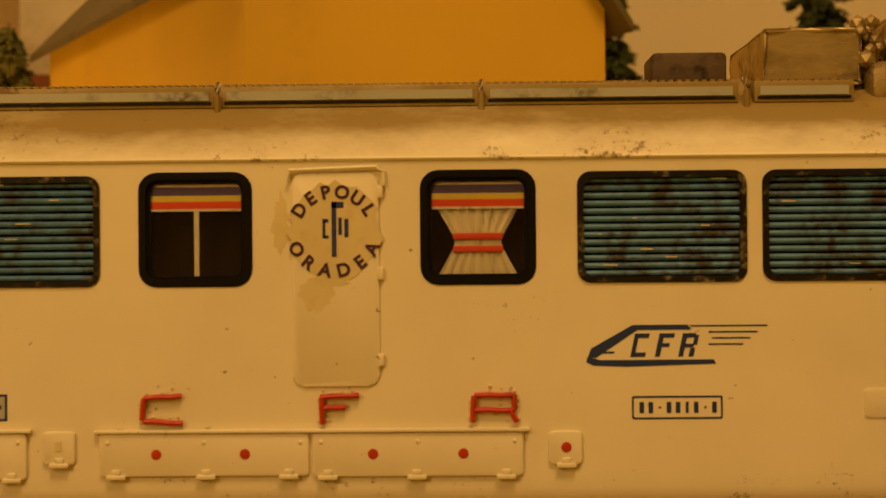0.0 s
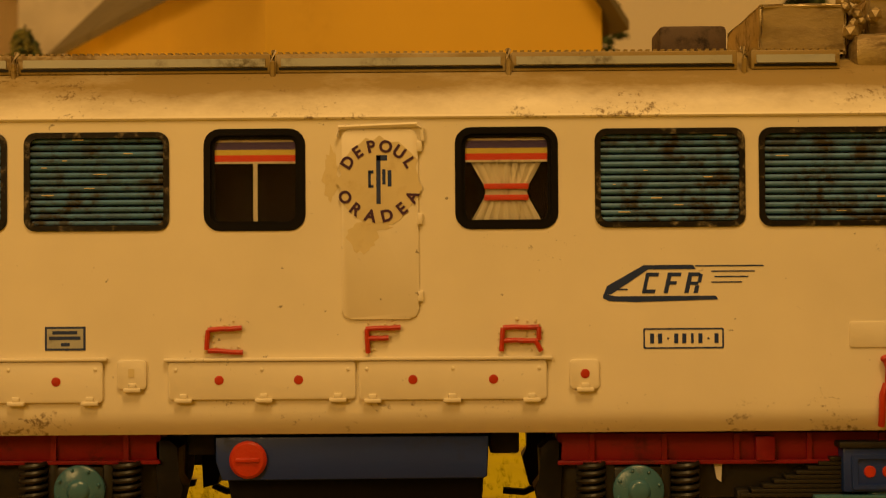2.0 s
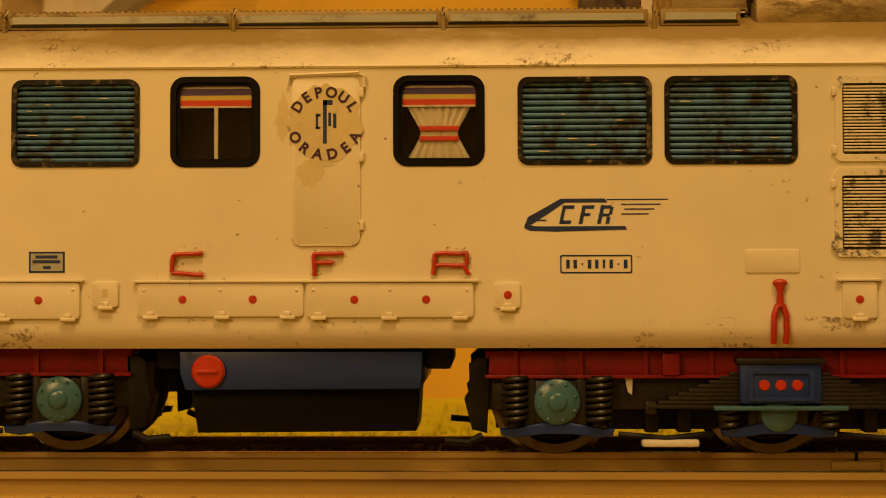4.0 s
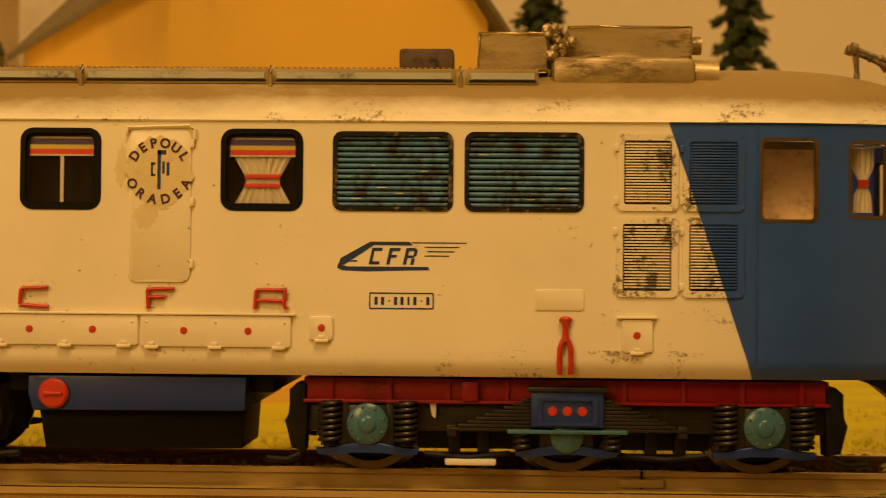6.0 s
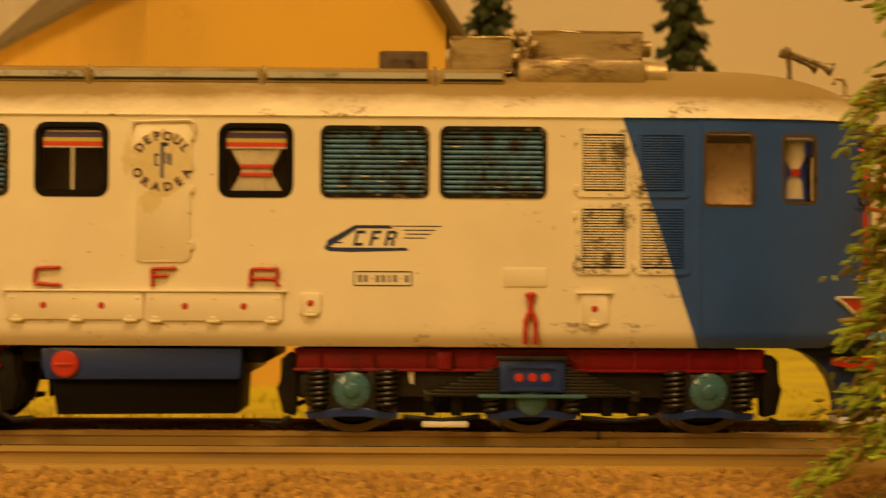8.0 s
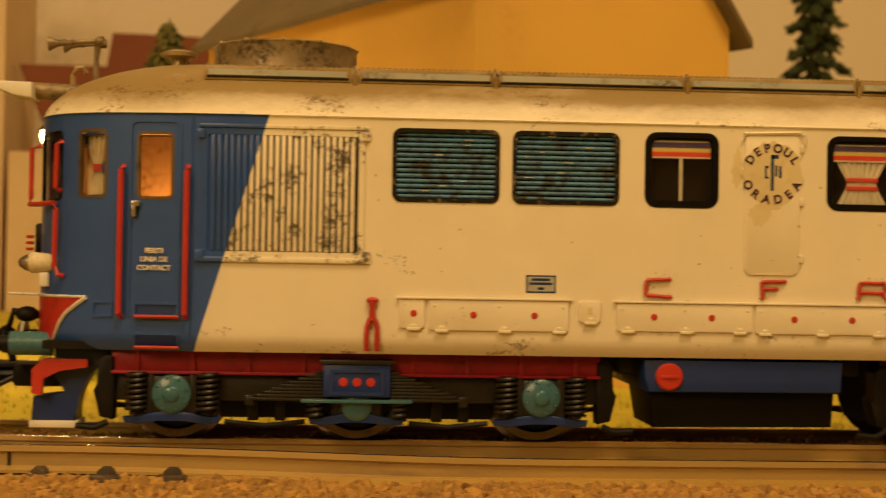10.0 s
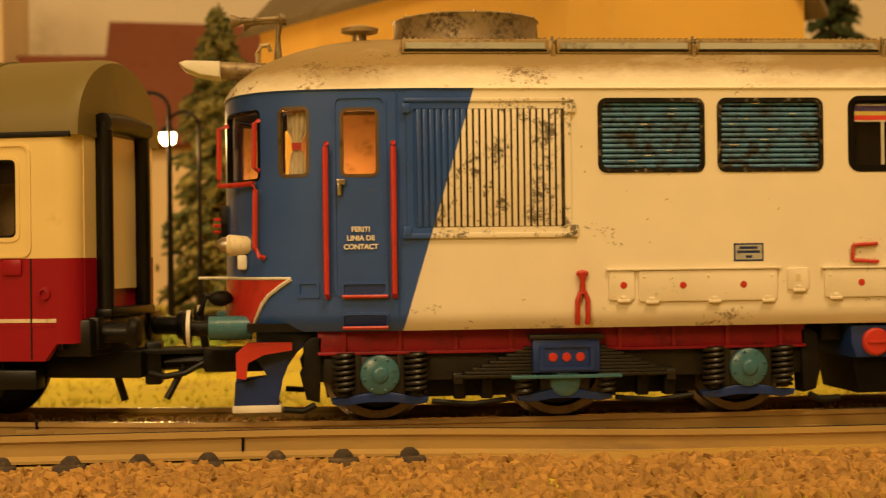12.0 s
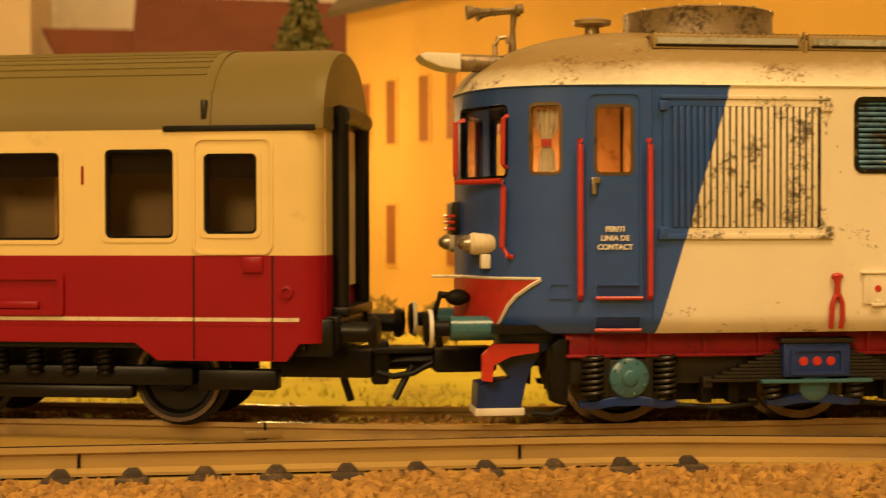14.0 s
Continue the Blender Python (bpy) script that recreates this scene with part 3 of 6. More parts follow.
def skin_ring(bm, s0, s1, z0, z1, r, w, off, far=False, inner_off=None):
    """A moulded frame round an opening; w: its width."""
    a, b = rounded(s0, s1, z0, z1, r), rounded(s0 + w, s1 - w, z0 + w, z1 - w, max(0.2, r - w))
    inner_off = off if inner_off is None else inner_off
    va, vb = [bm.verts.new(skin(x, z, off, far)) for x, z in a], [bm.verts.new(skin(x, z, inner_off, far)) for x, z in b]
    wa = [bm.verts.new(skin(x, z, -0.3, far)) for x, z in a]
    wb = [bm.verts.new(skin(x, z, -0.6, far)) for x, z in b]
    for i in range(len(a)):
        j = (i + 1) % len(a)
        bm.faces.new((va[i], va[j], vb[j], vb[i]))
        bm.faces.new((wa[i], wa[j], va[j], va[i]))
        bm.faces.new((vb[i], vb[j], wb[j], wb[i]))
    return bm


T_WIN = [(-48.1, -35.0), (-33.2, -20.0), (19.5, 33.1), (34.6, 48.0)]
S_WIN = [(-16.6, -7.4), (6.6, 15.9)]
TZ, SZ = (30.2, 39.1), (30.1, 39.35)
CAB_WIN = [(s_at(-79.6), s_at(-74.9), 29.8, 38.2), (s_at(-87.0), s_at(-83.2), 29.9, 38.5), (s_at(68.0), s_at(74.8), 29.1, 38.8), (s_at(78.2), s_at(83.0), 29.6, 38.6)]
SCREEN = [(-s_at(93.6), -s_at(89.2), 29.6, 38.4), (s_at(89.2), s_at(93.6), 29.6, 38.4)]
HOLES = [(a, b, *TZ, 1.0) for a, b in T_WIN] + [(a, b, *SZ, 1.4) for a, b in S_WIN] + [(*c, 0.9) for c in CAB_WIN] + [(*c, 0.7) for c in SCREEN]

loco = holder("diesel_locomotive", (0, 17, 0), "weathered cream and blue model diesel locomotive standing on the track", "locomotive")
for far in (False, True):
    part("body_side", skin_panel(BM(), -SMAX, SMAX, 14.4, 40.4, HOLES, far), M_BODY, loco, "cream side with blue cab ends behind a slanting edge")
    part("lower_body_side", skin_panel(BM(), -SMAX, SMAX, 11.2, 14.4, [], far), M_SKIRT, loco, "grimy lower edge of the side")


def roof_shell():
    bm = BM()
    ss = [-SMAX + 0.001] + [-v for v in np.arange(BREAK, SMAX, 1.1)[::-1]] + [float(v) for v in range(-66, 67, 6)] + [v for v in np.arange(BREAK, SMAX, 1.1)] + [SMAX - 0.001]
    for far in (False, True):
        rows = []
        for s in ss:
            x, y, n = plan(s)
            ax = math.copysign(min(abs(x), 71.0), x)
            row = []
            for k in range(13):
                v = k / 12 * math.pi / 2
                g, h = 1 - math.cos(v), math.sin(v) ** 1.12
                ly = 17.0 + (y - 17.0) * (1 - g)
                lx = ax + (x - ax) * (1 - g)
                if k == 0:
                    lx, ly = lx + n[0] * 0.18, ly + n[1] * 0.18
                row.append(bm.verts.new((lx, 34 - ly if far else ly, 40.4 + 8.1 * h)))
            rows.append(row)
        for a, b in zip(rows, rows[1:]):
            for k in range(12):
                bm.faces.new((a[k], b[k], b[k + 1], a[k + 1]))
    bmesh.ops.remove_doubles(bm, verts=bm.verts, dist=0.02)
    return bm


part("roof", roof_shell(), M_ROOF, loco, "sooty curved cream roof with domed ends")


def ledge(z, off, r):
    bm = BM()
    for far in (False, True):
        tube(bm, [skin(s, z, off, far) for s in [-SMAX + 0.01 + (2 * SMAX - 0.02) * i / 90 for i in range(91)]], r, 6)
    return bm


part("rain_gutter", ledge(40.45, 0.05, 0.20), M_ROOF, loco)
# Floor, bulkheads and dark engine room inside the body.
part("underfloor", box(BM(), -91, 91, 3, 31, 11.2, 12.2), M_DARK, loco)
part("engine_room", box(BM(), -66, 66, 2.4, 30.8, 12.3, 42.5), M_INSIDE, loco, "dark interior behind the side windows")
for sg in (-1, 1):
    part("cab_seat", box(BM(), sg * 80 - 3, sg * 80 + 3, 12, 22, 12.2, 23, 0.8), M_CABIN, loco)
    part("control_desk", box(BM(), sg * 89 - 2.2, sg * 89 + 2.2, 9, 25, 12.2, 24, 0.8), M_CABIN, loco)
    part("cab_lining", box(BM(), sg * 77 - 8, sg * 77 + 8, 31.0, 31.4, 12.2, 40.2), M_CABIN, loco)
    bl = part("cab_lamp", ball(BM(), (sg * 79.5, 30.3, 27.0), 0.8), M_CABLAMP, loco, "small warm cab lamp")
    lamp("cab_light", "POINT", (sg * 79.5, 25.5, 27.0), 0.012 if sg < 0 else 0.004, (1.0, 0.42, 0.10) if sg < 0 else (1.0, 0.66, 0.36), 0.001)
    part("bulkhead", box(BM(), sg * 68 - 0.5, sg * 68 + 0.5, 1.5, 32.5, 12.2, 43), M_CABIN, loco)


# ---------------------------------------------------------------- engine: side windows and louvres
def louvre_window(x0, x1, seed):
    r = random.Random(seed)
    z0, z1 = TZ
    frame_ob = part("louvre_window", ring(BM(), rounded(x0 - 0.12, x1 + 0.12, z0 - 0.12, z1 + 0.12, 1.1), rounded(x0 + 0.42, x1 - 0.42, z0 + 0.4, z1 - 0.4, 0.8), -0.14, 0.9), M_GASKET, loco, "black-edged side louvre with teal slats")
    # Near-black sheet paints the shade seen between the slats.
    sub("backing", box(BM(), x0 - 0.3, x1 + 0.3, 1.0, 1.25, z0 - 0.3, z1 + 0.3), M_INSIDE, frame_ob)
    n = 13
    step = (z1 - z0 - 0.6) / n
    for i in range(n):
        z = z0 + 0.3 + step * (i + 0.5)
        bm = BM()
        pts = [(-0.06, step * 0.05), (0.12, step * 0.38), (0.7, step * 0.44), (0.75, -step * 0.36), (0.25, -step * 0.40), (-0.02, -step * 0.2)]
        a = [bm.verts.new((x0 + 0.3, 0.18 + p, z + q)) for p, q in pts]
        jog = r.uniform(-0.04, 0.04)
        b = [bm.verts.new((x1 - 0.3, 0.18 + p, z + q + jog)) for p, q in pts]
        bm.faces.new(a)
        bm.faces.new(b[::-1])
        for k in range(len(pts)):
            bm.faces.new((a[k], a[k - 1], b[k - 1], b[k]))
        sub("slat", bm, M_TEAL, frame_ob)
        if i and r.random() < 0.45:
            x, ln = r.uniform(x0 + 1.2, x1 - 2.6), r.uniform(0.25, 1.3)
            sub("paint_chip", box(BM(), x, x + ln, 0.08, 0.2, z + step * 0.02, z + step * 0.02 + r.uniform(0.06, 0.11)), M_DECAL, frame_ob)


for n, (a, b) in enumerate(T_WIN):
    louvre_window(a, b, n)


def square_window(x0, x1, curtain):
    z0, z1 = SZ
    w = part("side_window", ring(BM(), rounded(x0 - 0.1, x1 + 0.1, z0 - 0.1, z1 + 0.1, 1.5), rounded(x0 + 0.5, x1 - 0.5, z0 + 0.5, z1 - 0.5, 1.0), -0.08, 0.7), M_BLACK, loco, "square window in a black rubber frame")
    sub("inner_frame", ring(BM(), rounded(x0 + 0.5, x1 - 0.5, z0 + 0.5, z1 - 0.5, 1.0), rounded(x0 + 0.85, x1 - 0.85, z0 + 0.8, z1 - 0.8, 0.7), 0.25, 0.8), M_BLACK, w)
    pane = sub("pane", box(BM(), x0 + 0.4, x1 - 0.4, 0.40, 0.46, z0 + 0.4, z1 - 0.4), M_GLASS, w, "clear pane")
    pane.visible_shadow = False
    cx = (x0 + x1) / 2
    for name, lo, hi, mt in (("violet_band", 37.55, 38.25, M_PURPLE), ("yellow_band", 37.05, 37.55, M_YELLOW), ("red_band", 36.45, 37.05, M_REDPAPER), ("pale_band", 36.25, 36.45, M_CURTAIN), ("pale_band", 38.25, 38.5, M_CURTAIN)):
        sub(name, box(BM(), x0 + 0.8, x1 - 0.8, 0.5, 0.56, lo, hi), mt, w)
    if curtain:
        bm = BM()
        prof = [(36.3, 3.3), (35.1, 2.65), (34.0, 2.02), (33.5, 1.92), (33.0, 2.05), (31.8, 2.7), (30.75, 3.3), (30.5, 3.32)]
        rows = []
        for z, hw in prof:
            rows.append([bm.verts.new((cx + hw * (k / 12 - 1), 0.70 + 0.11 * math.sin(k * 1.9) * (0.35 if abs(z - 33.5) < 0.6 else 1), z)) for k in range(25)])
        for a, b in zip(rows, rows[1:]):
            for k in range(24):
                bm.faces.new((a[k], a[k + 1], b[k + 1], b[k]))
        sub("curtain", bm, M_CURTAIN, w, "pleated cream curtain gathered in the middle")
        for z in (34.0, 32.95):
            sub("red_tie", box(BM(), cx - 2.05, cx + 2.05, 0.5, 0.6, z - 0.26, z + 0.26, 0.04), M_REDPAPER, w)
    else:
        sub("window_post", box(BM(), cx - 0.2, cx + 0.2, 0.52, 0.7, 30.7, 36.3), M_CURTAIN, w, "narrow cream post")


square_window(*S_WIN[0], False)
square_window(*S_WIN[1], True)

for k, (a, b, c, d) in enumerate(CAB_WIN):
    for far in (False, True):
        w = part("cab_window", skin_ring(BM(), a, b, c, d, 0.9, 0.4, 0.06, far), M_BRONZE, loco, "cab window in a dull bronze frame")
        bm = BM()
        rows = [[bm.verts.new(skin(s, z, -0.5, far)) for z in (c, d)] for s in (a, (a + b) / 2, b)]
        for p, q in zip(rows, rows[1:]):
            bm.faces.new((p[0], q[0], q[1], p[1]))
        g = sub("pane", bm, M_GLASS, w, smooth=0)
        g.visible_shadow = False
for a, b, c, d in SCREEN:
    for far in (False, True):
        w = part("windscreen", skin_ring(BM(), a, b, c, d, 0.7, 0.35, 0.08, far), M_BLACK, loco, "curved windscreen in a black seal")
        bm = BM()
        rows = [[bm.verts.new(skin(a + (b - a) * i / 5, z, -0.4, far)) for z in (c, d)] for i in range(6)]
        for p, q in zip(rows, rows[1:]):
            bm.faces.new((p[0], q[0], q[1], p[1]))
        g = sub("pane", bm, M_GLASS, w)
        g.visible_shadow = False


def cab_curtain(s, w=1.5):
    """A small tied curtain hung in a cab side window."""
    bm = BM()
    rows = []
    for z, hw in ((37.8, w), (35.5, w * 0.9), (34.0, 0.5), (33.6, 0.45), (32.5, w * 0.7), (30.4, w * 0.8)):
        rows.append([bm.verts.new(skin(s + hw * (k / 6 - 1), z, -1.4 + 0.15 * math.sin(k * 2.1))) for k in range(13)])
    for p, q in zip(rows, rows[1:]):
        for k in range(12):
            bm.faces.new((p[k], p[k + 1], q[k + 1], q[k]))
    c = part("cab_curtain", bm, M_CURTAIN, loco, "pale gathered curtain with a red tie")
    bm = BM()
    rows = [[bm.verts.new(skin(s + u, z, -1.15)) for z in (33.3, 34.2)] for u in (-0.65, 0, 0.65)]
    for p, q in zip(rows, rows[1:]):
        bm.faces.new((p[0], q[0], q[1], p[1]))
    sub("red_tie", bm, M_RED, c)


cab_curtain(s_at(-85.2))
cab_curtain(s_at(80.5))


# ---------------------------------------------------------------- engine: grilles
def vent(x0, x1, z0, z1, upright=False, count=20):
    fr = part("vent_grille", ring(BM(), rounded(x0, x1, z0, z1, 0.7), rounded(x0 + 0.75, x1 - 0.75, z0 + 0.75, z1 - 0.75, 0.3), -0.22, 0.1), M_VENT, loco, "ribbed air vent stained with soot")
    # Backing whose dark colour carries both soot and the shade between slats.
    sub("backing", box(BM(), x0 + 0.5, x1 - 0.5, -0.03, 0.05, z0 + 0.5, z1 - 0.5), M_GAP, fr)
    for i in range(count):
        bm = BM()
        if upright:
            st = (x1 - x0 - 2.2) / count
            x = x0 + 1.1 + st * (i + 0.5)
            box(bm, x - st * 0.34, x + st * 0.34, -0.34, 0, z0 + 0.8, z1 - 0.8, 0.09)
        else:
            st = (z1 - z0 - 1.9) / count
            z = z0 + 0.95 + st * (i + 0.5)
            box(bm, x0 + 0.9, x1 - 0.9, -0.27, 0, z - st * 0.29, z + st * 0.29, 0.05)
        sub("slat", bm, M_VENT, fr)
    return fr


for x0, x1, z0, z1 in ((51.9, 58.8, 30.3, 39.1), (59.3, 66.3, 30.3, 39.0), (51.8, 58.8, 20.5, 29.6), (59.3, 66.3, 20.5, 29.6)):
    v = vent(x0, x1, z0, z1, False, 21)
    for zz in (z0 + 1.2, z1 - 1.6):
        sub("hinge", box(BM(), x0 - 0.35, x0 + 0.2, -0.35, 0.05, zz - 0.45, zz + 0.45, 0.12), M_VENT, v)
big = vent(-71.6, -51.6, 22.9, 38.7, True, 23)
for x, z in ((-71.6, 38.0), (-51.5, 38.0), (-71.6, 23.2), (-51.3, 23.2)):
    sub("hinge", box(BM(), x - 0.5, x + 0.5, -0.5, 0.05, z - 0.6, z + 0.6, 0.15), M_VENT, big)
sub("sill_bar", box(BM(), -72.2, -50.8, -0.42, 0.05, 22.3, 22.95, 0.12), M_VENT, big)
sub("head_bar", box(BM(), -71.9, -51.2, -0.42, 0.05, 38.75, 39.25, 0.12), M_VENT, big)

# ---------------------------------------------------------------- engine: plates, hatches and marks on the side
door = part("side_door", prism(BM(), rounded(-4.0, 3.1, 21.8, 39.3, 0.9), -0.2, 0.05, 0.12), M_BODY, loco, "cream engine-room door with worn depot lettering")
sub("drip_rail", tube(BM(), [(-4.3, -0.3, 38.6), (-4.2, -0.3, 39.5), (3.0, -0.3, 39.75), (3.5, -0.3, 39.3), (3.55, -0.3, 38.2)], 0.2, 6), M_BODY, door)
for z in (37.7, 31.0, 23.9):
    sub("hinge", box(BM(), 3.0, 3.5, -0.4, 0.02, z - 0.5, z + 0.5, 0.1), M_BODY, door)
bm = BM()
blob = random.Random(8)
prism(bm, [(-0.45 + (4.1 + blob.uniform(-0.35, 0.35)) * math.cos(a) * 0.92, 34.5 + (4.0 + blob.uniform(-0.3, 0.3)) * math.sin(a)) for a in (2 * math.pi * i / 36 for i in range(36))], -0.235, -0.19)
sub("decal_film", bm, M_DECAL, door, "yellowed transfer film")
for k, (sx, sz, rx, rz) in enumerate(((-2.1, 29.3, 1.5, 1.6), (-1.0, 30.4, 1.7, 0.6))):
    st = random.Random(20 + k)
    sub("paint_stain", prism(BM(), [(sx + rx * st.uniform(0.7, 1.1) * math.cos(t), sz + rz * st.uniform(0.7, 1.1) * math.sin(t)) for t in (2 * math.pi * i / 22 for i in range(22))], -0.212 - 0.008 * k, -0.19), M_DECAL, door, "yellowish paint stain")
st = random.Random(31)
part("paint_stain", prism(BM(), [(-4.9 + 0.75 * st.uniform(0.6, 1.3) * math.cos(t), 35.2 + 2.6 * st.uniform(0.7, 1.1) * math.sin(t)) for t in (2 * math.pi * i / 26 for i in range(26))], -0.03, 0.02), M_DECAL, loco, "yellowish paint stain beside the door")
for words, r0, top in (("DEPOUL", 3.15, True), ("ORADEA", 3.35, False)):
    n = len(words)
    for i, ch in enumerate(words):
        a = radians(148 - 116 * i / (n - 1)) if top else radians(207 + 126 * i / (n - 1))
        cx, cz = -0.55 + r0 * math.cos(a) * 1.05, 34.55 + r0 * math.sin(a)
        spin = math.degrees(a) - 90 if top else math.degrees(a) + 90
        text("letter", ch, 1.5, M_INKP, door, facing(cx, -0.26, cz, spin), bold=0.05)
for x0, x1, z0, z1 in ((-0.75, -0.35, 32.4, 36.9), (-0.75, 0.25, 36.4, 36.9), (-1.5, -1.25, 34.0, 35.4), (-1.5, -1.0, 35.2, 35.5), (-1.5, -1.0, 33.9, 34.15), (-0.2, 0.1, 34.2, 35.6), (0.3, 0.65, 34.0, 35.5)):
    sub("emblem_bar", box(BM(), x0, x1, -0.26, -0.2, z0, z1), M_INK, door)

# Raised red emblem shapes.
for cx, bars in ((-14.7, [((-1.6, 0.9), (1.5, 1.1)), ((-1.6, -1.0), (1.6, -1.15)), ((-1.6, 0.9), (-1.75, -0.9))]), (-0.3, [((-1.5, 0.9), (1.7, 1.05)), ((-1.4, 0.0), (0.6, 0.1)), ((-1.4, 0.9), (-1.3, -1.3))]), (12.5, [((-1.7, 0.95), (1.6, 1.0)), ((-1.6, -0.25), (1.5, -0.25)), ((-1.7, 0.95), (-1.85, -1.2)), ((1.6, 1.0), (1.6, -0.2)), ((1.2, -0.2), (1.8, -1.2))])):
    em = part("raised_emblem", BM(), M_RED, loco, "raised red metal emblem with chipped paint")
    crumbs = random.Random(int(cx * 10))
    bm = BM()
    for i in range(34):
        (a, b), (c, d) = bars[i % len(bars)]
        k = crumbs.random()
        ball(bm, (cx + a + (c - a) * k + crumbs.gauss(0, 0.3), -0.04, 20.0 + b + (d - b) * k + crumbs.gauss(0.1, 0.3)), crumbs.uniform(0.06, 0.16), 1.3, 0.9, 1, 1)
    gl = sub("glue_residue", bm, M_DECAL, em, "crumbs of dried glue")
    gl["kind"] = "stuff"
    for (a, b), (c, d) in bars:
        z = 20.0
        sub("bar", tube(BM(), [(cx + a, -0.3, z + b), (cx + a + (c - a) * 0.33, -0.34, z + b + (d - b) * 0.3 + 0.04), (cx + a + (c - a) * 0.7, -0.32, z + b + (d - b) * 0.7 - 0.03), (cx + c, -0.3, z + d)], 0.23, 8), M_RED, em)


def hatch(x0, x1, z0, z1, dots, feet, rail_x=None):
    h = part("side_hatch", prism(BM(), rounded(x0, x1, z0, z1, 0.35, 3), -0.32, 0.05, 0.1), M_BODY, loco, "low cream hatch with latches")
    if rail_x:
        sub("drip_rail", box(BM(), rail_x[0], rail_x[1], -0.55, 0.05, z1 + 0.02, z1 + 0.32, 0.1), M_BODY, h)
    for x in dots:
        zc = (z0 + z1) / 2 + 0.05
        sub("red_lock", lathe(BM(), (x, -0.3, zc), (0, -1, 0), [(0.43, -0.02), (0.43, 0.06), (0.33, 0.09), (0, 0.06)], 14), M_RED, h, "red painted lock")
    for x in feet:
        sub("latch", box(BM(), x - 0.8, x + 0.8, -0.6, 0.0, z0 - 0.25, z0 + 0.12, 0.1), M_BODY, h)
        sub("latch_block", box(BM(), x - 0.35, x + 0.35, -0.5, 0.0, z0 + 0.1, z0 + 0.55, 0.08), M_BODY, h)
    for i in range(3):
        x = x0 + 0.7 + (x1 - x0 - 1.4) * i / 2
        if x1 - x0 > 6:
            sub("rivet", ball(BM(), (x, -0.33, z1 - 0.75), 0.2, 1, 0.6, 1, 1), M_BODY, h)


hatch(-20.0, -2.75, 14.5, 18.0, (-15.3, -8.0), (-18.6, -11.2, -4.4), (-20.4, 15.3))
hatch(-2.45, 14.8, 14.4, 18.0, (2.5, 9.9), (-1.2, 6.1, 13.4))
hatch(-43.4, -26.0, 14.3, 18.1, (-37.9, -30.3), (-41.8, -34.0, -27.2), (-47.4, -25.6))
hatch(-47.1, -43.9, 14.5, 18.1, (-45.3,), (-45.3,))
hatch(52.5, 56.0, 14.2, 18.0, (54.2,), (54.2,), (51.9, 56.5))
hatch(16.9, 19.6, 15.3, 18.0, (18.3,), (18.3,))
hatch(-24.7, -22.0, 15.5, 18.2, (), (-23.3,))
part("slot", box(BM(), -23.65, -23.1, -0.36, -0.3, 16.6, 17.4), M_DECAL, loco)
part("blank_plate", prism(BM(), rounded(42.6, 48.2, 18.9, 21.3, 0.3, 3), -0.12, 0.05, 0.05), M_BODY, loco)


def red_tool(cx):
    t = part("red_lifting_hook", BM(), M_RED, loco, "raised red fork-shaped lifting point")
    sub("stem", tube(BM(), [(cx, -0.35, 17.9), (cx, -0.4, 16.9), (cx, -0.38, 15.4)], [0.62, 0.34, 0.45], 10), M_RED, t)
    sub("head", ball(BM(), (cx, -0.35, 17.85), 0.8, 1.0, 0.5, 0.55), M_RED, t)
    for sg in (-1, 1):
        sub("prong", tube(BM(), [(cx + sg * 0.25, -0.38, 15.6), (cx + sg * 0.62, -0.4, 14.6), (cx + sg * 0.66, -0.3, 12.8), (cx + sg * 0.62, 0.1, 11.7)], 0.33, 8), M_RED, t)


red_tool(-50.4)
red_tool(46.1)

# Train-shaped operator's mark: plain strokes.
mark = part("operator_mark", prism(BM(), [(20.1, 24.0), (20.0, 23.6), (20.6, 23.3), (23.2, 23.2), (30.6, 23.4), (30.4, 23.75), (21.2, 23.75)], -0.04, 0.02), M_INK, loco, "dark blue streamlined train mark")
sub("stroke", prism(BM(), [(20.1, 23.9), (20.8, 23.95), (24.2, 26.2), (28.6, 26.2), (28.3, 26.6), (23.8, 26.6), (20.4, 24.7)], -0.045, 0.02), M_INK, mark)
for z, a, b in ((26.5, 28.5, 34.8), (26.0, 30.0, 34.0), (25.5, 30.3, 33.4), (25.0, 30.0, 32.8)):
    sub("speed_line", box(BM(), a, b, -0.04, 0.02, z - 0.06, z + 0.06), M_INK, mark)
sub("speed_line", box(BM(), 21.0, 22.3, -0.04, 0.02, 24.3, 24.45), M_INK, mark)
for x, quads in ((23.6, [(0, 0.35, 0, 1.9), (0.3, 1.2, 1.55, 1.9), (0.3, 1.2, 0, 0.35)]), (25.6, [(0, 0.4, 0, 1.9), (0.4, 1.25, 1.55, 1.9), (0.4, 1.0, 0.8, 1.1)]), (27.5, [(0, 0.4, 0, 1.9), (0.4, 1.1, 1.55, 1.9), (0.4, 1.1, 0.75, 1.05), (1.0, 1.35, 0.95, 1.75), (0.85, 1.25, 0, 0.7)])):
    for a, b, c, d in quads:
        sub("mark_bar", prism(BM(), [(x + a + c * 0.22, 24.0 + c), (x + b + c * 0.22, 24.0 + c), (x + b + d * 0.22, 24.0 + d), (x + a + d * 0.22, 24.0 + d)], -0.045, 0.02), M_INK, mark)
plate = part("number_panel", ring(BM(), rounded(23.7, 31.1, 18.9, 20.8, 0.15, 2), rounded(23.85, 30.95, 19.05, 20.65, 0.1, 2), -0.04, 0.02), M_INK, loco, "framed running-number panel")
